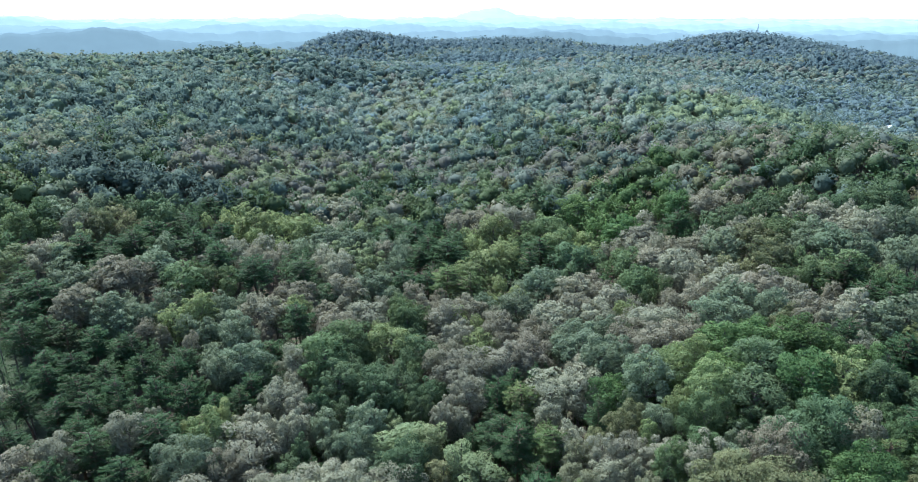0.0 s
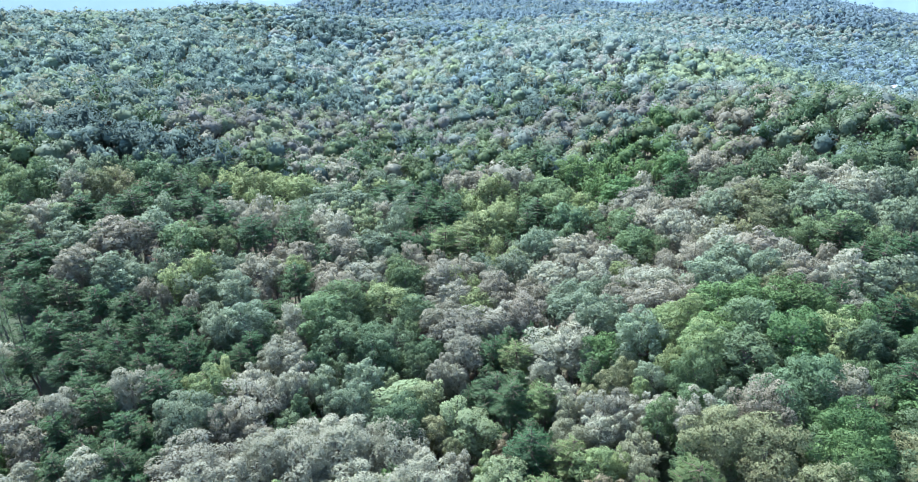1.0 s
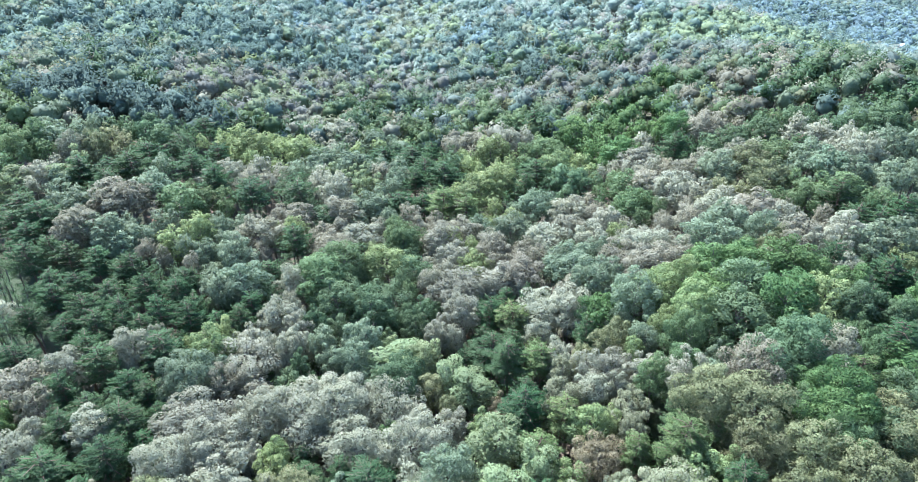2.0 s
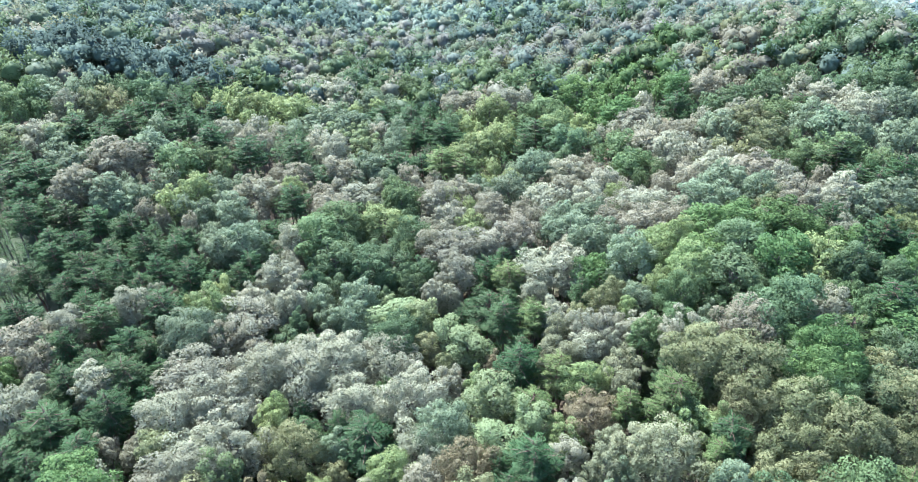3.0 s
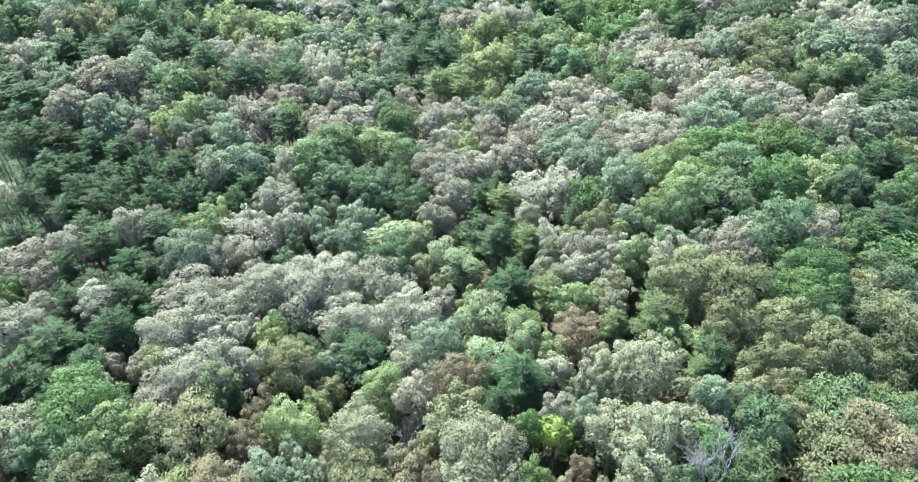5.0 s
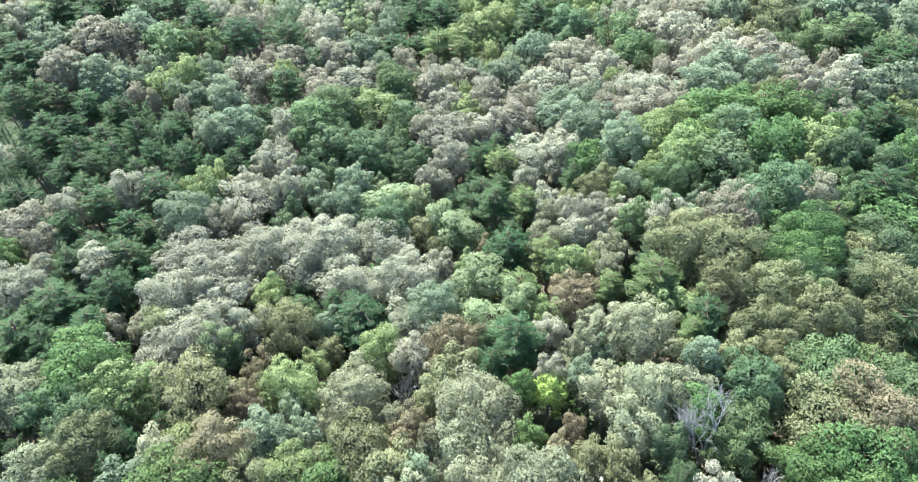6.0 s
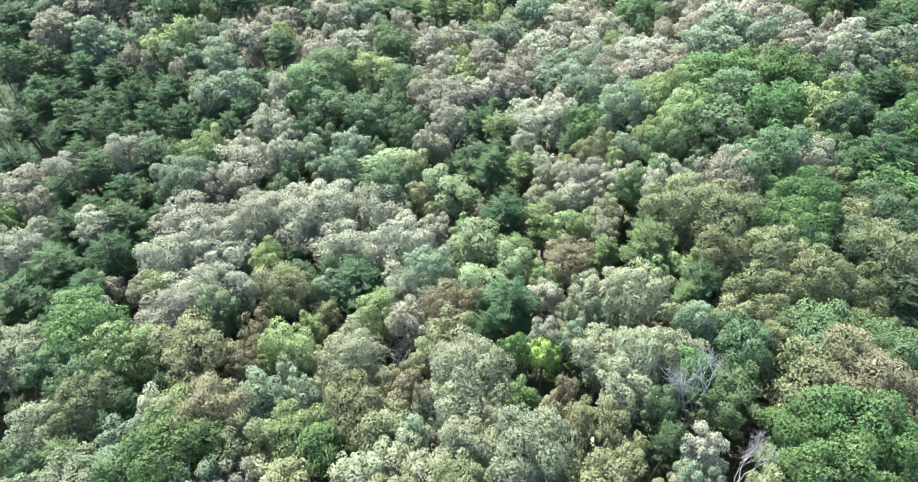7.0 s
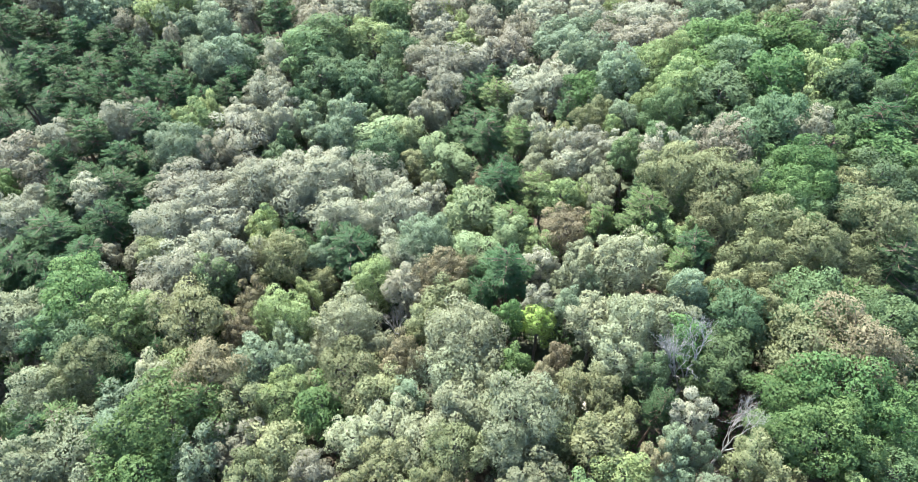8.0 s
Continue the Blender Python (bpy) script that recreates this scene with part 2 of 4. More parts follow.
RANGES = [  # reach, degrees under the level, crests, colour (painted haze, paler with reach)
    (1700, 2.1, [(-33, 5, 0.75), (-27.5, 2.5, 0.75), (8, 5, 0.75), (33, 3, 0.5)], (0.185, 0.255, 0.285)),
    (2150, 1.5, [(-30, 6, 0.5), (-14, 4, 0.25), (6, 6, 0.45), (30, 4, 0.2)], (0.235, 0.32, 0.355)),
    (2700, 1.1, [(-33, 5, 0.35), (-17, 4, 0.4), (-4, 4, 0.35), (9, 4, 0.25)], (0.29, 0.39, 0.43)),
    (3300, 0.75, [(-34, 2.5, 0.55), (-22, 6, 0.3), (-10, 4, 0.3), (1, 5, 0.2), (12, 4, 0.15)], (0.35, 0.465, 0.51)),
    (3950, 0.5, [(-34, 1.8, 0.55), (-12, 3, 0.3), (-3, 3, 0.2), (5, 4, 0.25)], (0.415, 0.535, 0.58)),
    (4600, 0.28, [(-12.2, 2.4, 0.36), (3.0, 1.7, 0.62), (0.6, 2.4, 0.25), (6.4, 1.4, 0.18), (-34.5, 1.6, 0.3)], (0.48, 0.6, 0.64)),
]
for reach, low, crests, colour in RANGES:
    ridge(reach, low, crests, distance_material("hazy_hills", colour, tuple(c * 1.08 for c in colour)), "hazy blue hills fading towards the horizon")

# ---- how a tree is made ----
rng = np.random.default_rng(11)


def unit(v):
    return v / np.maximum(np.linalg.norm(v, axis=-1, keepdims=True), 1e-6)


def leaf_sprays(points, normals, soft, size, long=1.1, wide=0.54, tips=None, rg=rng):
    """Three-cornered leaf sprays at the points, facing about along the normals and shaded as bent leaves along soft."""
    n = len(points)
    tip = unit(np.cross(normals, unit(rg.normal(size=(n, 3))))) if tips is None else tips
    side = unit(np.cross(tip, normals))
    s = (size * rg.uniform(0.6, 1.4, n))[:, None]
    corners = np.stack([points + tip * s * long * 0.6, points - tip * s * long * 0.4 + side * s * wide,
                        points - tip * s * long * 0.4 - side * s * wide], 1)
    face = np.cross(corners[:, 1] - corners[:, 0], corners[:, 2] - corners[:, 0])
    turned = (face * soft).sum(1) < 0
    corners[turned] = corners[turned][:, [0, 2, 1]]
    return corners.reshape(-1, 3), np.arange(n * 3).reshape(n, 3), np.repeat(soft, 3, axis=0)


def lobes_round(rg, radius, tall, count):
    """Lobes of a rounded broadleaf crown about its own centre: a dome with a skirt, small lobes on it."""
    out = []
    for k in range(count):
        a = k * 2.4 + rg.uniform(-0.5, 0.5)
        up = 1 - 1.75 * (k + 0.5) / count
        flat = math.sqrt(max(0.0, 1 - up * up))
        reach = rg.uniform(0.58, 1.06)
        size = radius * rg.uniform(0.18, 0.33)
        out.append((math.cos(a) * flat * reach * radius, math.sin(a) * flat * reach * radius, up * tall * reach, size))
    out.append((0, 0, tall * 0.1, radius * 0.68))
    return np.array(out)


def lobes_column(rg, radius, tall, count):
    out = []
    for k in range(count):
        h = (k + 0.5) / count
        a = k * 2.4 + rg.uniform(-0.5, 0.5)
        reach = radius * (0.25 + 0.5 * math.sin(math.pi * min(1, 0.15 + h * 0.85))) * rg.uniform(0.5, 1.0)
        out.append((math.cos(a) * reach, math.sin(a) * reach, tall * (1 - 2 * h), radius * rg.uniform(0.28, 0.42)))
    return np.array(out)


def leaves_on_lobes(rg, lobes, count, size, rounded=0.0):
    """Leaf sprays over the outsides of the lobes, thinned where lobes run into one another."""
    share = lobes[:, 3] ** 2
    pick = rg.choice(len(lobes), count * 3, p=share / share.sum())
    way = unit(rg.normal(size=(count * 3, 3)) + np.array([0, 0, 0.3]))
    depth = 1.08 - 0.42 * rg.random(count * 3) ** 1.6
    points = lobes[pick, :3] + way * (lobes[pick, 3] * depth)[:, None] * np.array([1, 1, 0.85])
    inside = (np.linalg.norm(points[:, None] - lobes[None, :, :3], axis=2) < lobes[None, :, 3] * 0.66).any(1)
    keep = np.flatnonzero(~inside)[:count]
    points, way = points[keep], way[keep]
    normals = unit(way * 0.5 + rg.normal(size=way.shape) * 0.65 + np.array([0, 0, 0.4]))
    rounding = unit(points / np.array([1, 1, 1.1]))
    loose = 1.0 / max(1.0, rounded)  # far crowns are shaded as domes, near ones leaf by leaf
    soft = unit(way * 0.7 * loose + normals * 0.52 * loose + rounding * (0.25 + 0.2 * rounded) + np.array([0, 0, 0.12]))
    return leaf_sprays(points, normals, soft, size, rg=rg)


def core(rg, radius, tall, sides, rings, peaked=False):
    """The closed mass of twigs and leaves inside a crown, lumpy, about the crown's centre."""
    verts = [(0, 0, tall)]
    for i in range(rings):
        t = (i + 1) / rings
        up = 1 - 1.7 * t
        w = t * 0.95 if peaked else math.sqrt(max(0.05, 1 - up * up))
        for k in range(sides):
            a = (k + 0.5 * (i % 2)) * 2 * math.pi / sides + rg.uniform(-0.25, 0.25)
            r = radius * w * rg.uniform(0.72, 1.18)
            verts.append((math.cos(a) * r, math.sin(a) * r, tall * (up + rg.uniform(-0.14, 0.14))))
    faces = [(0, 1 + k, 1 + (k + 1) % sides) for k in range(sides)]
    for i in range(rings - 1):
        for k in range(sides):
            p, q = 1 + i * sides + k, 1 + i * sides + (k + 1) % sides
            faces += [(p, p + sides, q + sides), (p, q + sides, q)]
    verts = np.array(verts)
    return verts, np.array(faces), unit(verts / np.array([radius, radius, tall]) + rg.normal(size=verts.shape) * 0.2)


def merged(*pieces):
    """One set of corners, faces and normals out of several."""
    start, faces = 0, []
    for v, f, _ in pieces:
        faces.append(f + start)
        start += len(v)
    return np.vstack([p[0] for p in pieces]), np.vstack(faces), np.vstack([p[2] for p in pieces])


def needles(rg, radius, tall, pads, count, size):
    """Needle tufts along a pine's boughs, which reach out as soft flat plumes, about the crown's centre."""
    boughs = []
    for k in range(pads):
        h = (k + 0.5) / pads
        reach = radius * (math.sin(math.pi * (0.24 + 0.7 * h)) ** 0.7) * rg.uniform(0.6, 1.1)
        boughs.append((k * 2.4 + rg.uniform(-0.5, 0.5), tall * (-1 + 1.8 * h) + rg.uniform(-0.3, 0.3), reach, rg.uniform(0.26, 0.42) * reach, rg.uniform(-0.05, 0.4)))
    boughs = np.array(boughs)
    pick = rg.choice(pads, count, p=boughs[:, 2] ** 1.6 / (boughs[:, 2] ** 1.6).sum())
    turn, lift, reach, width, rise = boughs[pick].T
    ahead = np.stack([np.cos(turn), np.sin(turn), 0 * turn], -1)
    aside = np.stack([-np.sin(turn), np.cos(turn), 0 * turn], -1)
    along = rg.uniform(0.08, 1.0, count) ** 0.75
    over = np.clip(rg.normal(0, 0.5, count), -1, 1) * (np.sin(math.pi * np.clip(along, 0, 0.92)) + 0.2)
    points = ahead * (along * reach)[:, None] + aside * (over * width)[:, None]
    points[:, 2] += lift + rise * reach * along ** 1.6 + rg.normal(0, 0.1, count) * width - 0.25 * np.abs(over) * width
    outward = unit(ahead * 0.75 + aside * (over * 0.9)[:, None] + rg.normal(size=(count, 3)) * 0.4 + np.array([0, 0, 0.42]))
    normals = unit(np.cross(outward, rg.normal(size=(count, 3))))
    soft = unit(ahead * (along * 0.5)[:, None] + aside * (over * 0.5)[:, None] + rg.normal(size=(count, 3)) * 0.2 + np.array([0, 0, 0.7]))
    ends = np.stack([np.cos(boughs[:, 0]) * boughs[:, 2], np.sin(boughs[:, 0]) * boughs[:, 2], boughs[:, 1] + boughs[:, 4] * boughs[:, 2]], -1)
    return (*leaf_sprays(points, normals, soft, size, 1.9, 0.3, outward, rg=rg), ends)


def tube(path, radii, sides=6):
    """A tapered limb along a path of points."""
    path, radii = np.asarray(path, float), np.asarray(radii, float)
    ahead = unit(np.gradient(path, axis=0))
    across = unit(np.cross(ahead, np.array([0.31, 0.87, 0.2])))
    other = np.cross(ahead, across)
    a = np.arange(sides) * 2 * math.pi / sides
    verts = (path[:, None] + radii[:, None, None] * (np.cos(a)[None, :, None] * across[:, None] + np.sin(a)[None, :, None] * other[:, None])).reshape(-1, 3)
    i, j = np.meshgrid(np.arange(len(path) - 1), np.arange(sides), indexing="ij")
    p, q = i * sides + j, i * sides + (j + 1) % sides
    return verts, np.stack([p, q, q + sides, p + sides], -1).reshape(-1, 4)


def joined(pieces):
    verts, faces, start = [], [], 0
    for v, f in pieces:
        verts.append(v)
        faces.append(np.asarray(f) + start)
        start += len(v)
    return np.vstack(verts), np.vstack(faces)


def bend(rg, one, two, steps, sway):
    t = np.linspace(0, 1, steps)[:, None]
    return np.array(one) * (1 - t) + np.array(two) * t + rg.normal(size=(steps, 3)) * sway * np.sin(math.pi * t)


def part(name, mesh, material, parent, label=""):
    ob = new(name, mesh)
    mesh.materials.append(material)
    ob.parent = parent
    return tagged(ob, label)


def make_broadleaf(seed, radius, leaves, size, column=False, rounded=0.0):
    """A broadleaf of that crown radius, about 19 m tall: trunk with limbs into the lobes, crown of leaf sprays."""
    rg = np.random.default_rng(seed)
    tall, centre = (6.5, 13.0) if column else (5.2, 13.8)
    count = int(rg.integers(36, 46) * (radius / 4.5) ** 1.2)
    lobes = lobes_column(rg, radius, tall * 0.85, 18) if column else lobes_round(rg, radius, tall, count)
    tree = new("broadleaf_tree")
    fork = np.array([rg.uniform(-0.3, 0.3), rg.uniform(-0.3, 0.3), centre - tall * (0.9 if column else 0.75)])
    top = np.array([0, 0, centre + tall * 0.6])
    pieces = [tube(bend(rg, (0, 0, -0.6), fork, 5, 0.1), np.linspace(0.34, 0.22, 5), 8),
              tube(bend(rg, fork, top, 6, 0.2), np.linspace(0.22, 0.05, 6), 6)]
    for x, y, z, r in lobes[:-1:4]:
        start = fork * 0.6 + top * 0.4 if z > tall * 0.3 else fork
        pieces.append(tube(bend(rg, start, (x, y, z + centre), 5, 0.3), np.linspace(0.13, 0.03, 5), 4))
    part("trunk", sheet("trunk", *joined(pieces)), BARK, tree)
    verts, faces, soft = leaves_on_lobes(rg, lobes, leaves, size, rounded)
    part("crown", sheet("crown", verts + [0, 0, centre], faces, True, soft), LEAF["mid_green"], tree)
    return tree


def make_pine(seed, count, size):
    """A pine of crown radius 3.3 m, 20 m tall, with pads of needles at the ends of its boughs."""
    rg = np.random.default_rng(seed)
    tree = new("pine_tree")
    tall, centre = 4.4, 15.2
    verts, faces, soft, ends = needles(rg, 3.3, tall, 54, count, size)
    pieces = [tube(bend(rg, (0, 0, -0.6), (0, 0, centre + tall * 0.8), 8, 0.12), np.linspace(0.27, 0.04, 8), 8)]
    for x, y, z in ends:
        pieces.append(tube(bend(rg, (0, 0, centre + z - 0.5), (x, y, centre + z), 4, 0.08), np.linspace(0.07, 0.02, 4), 4))
    part("trunk", sheet("trunk", *joined(pieces)), PINE_BARK, tree)
    part("crown", sheet("crown", verts + [0, 0, centre], faces, True, soft), LEAF["pine"], tree)
    return tree


def make_bare(seed):
    """A dead tree of bleached forked limbs, 15 m tall."""
    rg = np.random.default_rng(seed)
    tree = new("dead_tree")

    def grow(start, way, length, thick, level):
        """A bough with all that forks from it."""
        end = start + way * length
        pieces = [tube(bend(rg, start, end, 5, length * 0.05), np.linspace(thick, thick * 0.55, 5), 6 if level < 2 else 4)]
        if level < 5:
            for _ in range(4 if level < 3 else 3):
                turn = unit(way + rg.normal(size=3) * 0.55 + np.array([0, 0, 0.12]))
                pieces += grow(start + (end - start) * rg.uniform(0.6, 1.0), turn, length * rg.uniform(0.5, 0.75), thick * 0.54, level + 1)
        return pieces

    top = np.array([rg.uniform(-0.6, 0.6), 0.4, 7.5])
    part("trunk", sheet("trunk", *tube(bend(rg, (0, 0, -0.5), top, 6, 0.25), np.linspace(0.24, 0.15, 6), 8)), DEAD_BARK, tree)
    for _ in range(5):
        way = unit(np.array([0, 0, 1.0]) + rg.normal(size=3) * 0.7)
        start = top * rg.uniform(0.65, 1.0)
        part("limb", sheet("limb", *joined(grow(start, way, rg.uniform(3.2, 4.8), 0.11, 1))), DEAD_BARK, tree)
    return tree


KINDS = {
    "round_near": [make_broadleaf(s, 3.6, 7600, 0.215) for s in range(20, 26)],
    "broad_near": [make_broadleaf(s, 5.6, 15500, 0.228) for s in range(25, 30)],
    "round_mid": [make_broadleaf(s, 4.5, 7800, 0.268, False, 0.3) for s in range(30, 35)],
    "round_far": [make_broadleaf(s, 4.5, 4800, 0.34, False, 1.0) for s in range(35, 39)],
    "column_near": [make_broadleaf(s, 3.2, 7000, 0.2, True) for s in range(40, 43)],
    "column_mid": [make_broadleaf(s, 3.2, 3800, 0.27, True) for s in range(44, 46)],
    "pine_near": [make_pine(s, 13000, 0.15) for s in range(50, 55)],
    "pine_mid": [make_pine(s, 7500, 0.19) for s in range(56, 60)],
    "bare": [make_bare(s) for s in range(60, 63)],
}
LABELS = {
    "pine": "dark green pine with flat feathery boughs", "pale_pine": "pale yellowish green pine among broadleaf trees",
    "dry_grey": "rounded oak with dry pale grey-tan leaves", "dry_green": "rounded oak with dull greenish tan leaves", "dry_pink": "oak with dry pinkish brown leaves",
    "silver_green": "broadleaf tree with silvery green glinting leaves", "mid_green": "rounded green broadleaf tree in full leaf",
    "bright_green": "large bright green broadleaf tree with lumpy crown", "yellow_green": "broadleaf tree with leaves turning yellow-green",
    "dark_green": "dark green broadleaf tree with dense crown", "olive": "broadleaf tree with olive leaves turning brown",
    "brown": "browning broadleaf tree with thin dry leaves", "tulip": "tall slender tulip tree with pale yellow-green leaves",
    "yellow": "small bright yellow tree in the gap", "bare": "dead leafless tree with bleached forked limbs",
}

# Plan of the trees that stand out: x, y, crown radius, stand by stand.
STANDS = {}
STANDS["yellow", 0] = [
    (20.1, 60, 2.9),
]
STANDS["bare", 0] = [
    (45.6, 39.4, 3.4), (40.6, 49.9, 4.2), (-4.3, 63.5, 2.6),
]
STANDS["pine", 0] = [
    (-51.4, 37, 3.4), (-44.1, 44.5, 2), (-43.4, 47.9, 3), (-60.6, 48.2, 2.1), (-40.6, 55.5, 2.4), (76.3, 64.7, 5.1),
    (-65.9, 67.6, 3.6), (15.5, 69, 4.9), (46.4, 69.2, 4.2), (-70.8, 69.8, 5), (-61.8, 72.1, 4.2), (-68.2, 75.8, 5.1),
    (-13.1, 78.7, 5.6), (-60.5, 79.8, 4.4), (-25, 82.6, 3.5), (-56, 84.8, 3.1), (40.5, 86.6, 3.4), (-69.9, 87.3, 4),
    (-59.9, 89.1, 4.6), (-70, 92.8, 4.1), (-56.2, 93.1, 2.6), (14.9, 93.8, 4.7), (-75.2, 96.6, 3.6), (-79.4, 97.1, 3.6),
    (84.9, 97.3, 4.7), (-60.4, 98.3, 3.4), (-64.9, 100.8, 4.2), (16.3, 102.6, 3.1), (-71.6, 103.8, 4.3), (-88.9, 105.3, 4.6),
]
STANDS["pine", 1] = [
    (-77.7, 108.1, 3.7), (-60.7, 109.4, 5), (12.6, 110.3, 4.6), (86.6, 111.2, 4.3), (8.7, 113.5, 5.3), (-87.9, 117.1, 3.9),
    (-80.3, 117.3, 3.8), (-70, 118.1, 3.7), (98.6, 119.2, 3.8), (-94.3, 119.5, 4), (94.2, 120.9, 4.6), (-76.8, 121.7, 3.8),
    (-60.8, 121.9, 3.8), (-85.4, 123, 4), (-67.9, 123, 3.8), (-94.2, 126.7, 4.2), (87.9, 127.2, 4.7), (8.2, 128.7, 3.6),
    (-62, 129.1, 3.8), (-73.6, 129.8, 3.9), (-48.2, 130.1, 3.8), (-83.6, 130.7, 4.1), (-91.6, 132.9, 4.1), (-69.1, 133.1, 4),
    (-98.7, 133.1, 4.3), (18.3, 134.1, 2.2), (-68, 138.3, 4.1), (-80, 139, 4.2), (-106, 139.2, 4.4), (-84.5, 139.4, 4.2),
]
STANDS["pine", 2] = [
    (-98, 140.5, 4.3), (-91.7, 142.3, 4.3), (107.7, 144.1, 5.3), (-49.1, 144.7, 4.9), (-103, 144.8, 4.5), (113.6, 147, 5.4),
    (-112.2, 148.4, 4.6), (104.9, 150.3, 5.4), (-117.2, 152.7, 5.8), (-112.8, 156.1, 6.1), (-43.6, 158.2, 5.1), (104.4, 159, 5.7),
    (-119.8, 160.5, 6), (-102.6, 175.7, 5.9), (-112.8, 180.4, 5.8), (-62.8, 181.5, 5.8), (-107.1, 182.5, 5.8), (-99.7, 185.2, 5.9),
    (-49, 187.9, 5.9), (-76.2, 188.1, 5), (-17.5, 190.4, 6.4), (-10, 190.9, 4.8), (-84.8, 192.5, 6), (109.9, 195.8, 5.4),
    (-99.2, 197.7, 5.4), (22.9, 199.8, 5), (-82.2, 207.4, 5.4), (-15.1, 209.2, 5.2), (29.6, 209.5, 6.2), (-94.3, 209.9, 5.6),
]
STANDS["pine", 3] = [
    (-2.9, 211.8, 6.3), (77.4, 213.1, 5.5), (-11.4, 216.5, 5.4), (-93.6, 230.7, 5.7), (-27.9, 232.8, 6.3), (-16.8, 233.7, 6.2),
    (-83.7, 239.5, 5.8), (-10.6, 242.8, 4.7), (33.7, 254.4, 6.2), (-32.6, 276.7, 6.3),
]
STANDS["dry_grey", 0] = [
    (-45.2, 65.5, 5.6), (-40, 67.6, 4.5), (-55.9, 67.8, 2.9), (-42.8, 73.2, 5.7), (20.8, 73.7, 3.1), (-34.9, 74.4, 4),
    (-5.2, 79, 4.5), (-75.7, 79.2, 5.2), (-38.7, 80.2, 4.1), (-49.1, 80.7, 5.4), (-43.3, 84.8, 5.5), (-64.6, 86.9, 3.9),
    (-6.3, 89.1, 5.4), (-17, 89.5, 5.5), (-47.4, 90.6, 6.3), (43.5, 93.7, 3.6), (-36.9, 94.4, 5.1), (27.7, 96.8, 3.6),
    (-30.4, 97.1, 6.4), (-22.1, 98.7, 6.4), (39.6, 99.7, 3.6), (-11.1, 99.8, 5.7), (33.2, 102.2, 4.3), (-78.8, 103.3, 4.4),
    (-25.7, 104.2, 3.9), (-58, 104.8, 3.1), (-68, 109, 4.3), (22.6, 110, 3.3), (-70.5, 110.1, 1.4), (-44.6, 110.3, 6.3),
]
STANDS["dry_grey", 1] = [
    (-100.5, 119.9, 3.3), (88.4, 122.6, 3.8), (28.1, 126, 5), (22, 127.4, 5.7), (-42.6, 127.8, 4.5), (2.5, 129.8, 4.4),
    (87, 134.2, 3.2), (97.2, 140.6, 5.1), (-41.3, 140.7, 3.9), (0.6, 141, 6.2), (13, 144.2, 6.4), (86.4, 148.8, 4.3),
    (51.3, 149.5, 5.9), (0.2, 158.6, 4.2), (39.7, 160.1, 5.1), (27, 163, 6.2), (75.8, 165.3, 5.9), (-5.1, 166, 5.2),
    (44.4, 168.8, 4.5), (-27.8, 169.2, 6.5), (10.4, 170.5, 4.4), (-123.7, 177, 3.7), (122.8, 182.2, 5.4), (67.9, 183, 6),
    (-79.8, 188.1, 4), (-40.5, 192.4, 4.9), (-121.2, 193.5, 3.8), (-73.6, 197.4, 4.2), (91.9, 199.5, 5.3), (120.4, 201, 5.2),
]
STANDS["dry_grey", 2] = [
    (64, 213.2, 6.1), (21.3, 240.6, 6.2), (-48.6, 251.1, 6.2), (-57.8, 262.5, 6.1),
]
STANDS["dry_pink", 0] = [
    (-23.9, 36.6, 3.6), (-2.2, 69.4, 3.7), (-53, 74, 3), (-52.3, 91.5, 3.8), (54.9, 93.6, 4.8), (-78.6, 93.6, 3.5),
    (71.5, 94.3, 4.4), (-85.4, 97, 5.1), (-45.2, 101.2, 4), (-39.5, 102.4, 3.4), (27.9, 129.8, 2.9), (84.7, 138.1, 5.6),
    (50, 138.2, 5.9), (18.9, 142.6, 5.4), (44.5, 145.2, 5.5), (-4.2, 146.5, 4.8), (-77.2, 147.4, 2.5), (96.3, 151.8, 2),
    (-101.2, 153.8, 5.6), (82, 156.4, 5.8), (11.7, 157.1, 5), (-55, 161.7, 6.6), (-35.3, 162.7, 4.3), (67.7, 164.3, 5.3),
    (33.3, 166.7, 5.2), (-92.7, 167.3, 5.7), (-99.8, 168.6, 6.1), (-47.9, 174.2, 5.5), (3.5, 175.2, 5.5), (-10.2, 178.5, 3.7),
]
STANDS["dry_pink", 1] = [
    (35.7, 178.7, 5.5), (-35.9, 181.1, 5.7), (-64, 189.2, 4), (62.7, 190.1, 6.1), (76.2, 194.4, 5.9), (87.2, 224.7, 5.7),
    (3.1, 247.6, 6.2),
]
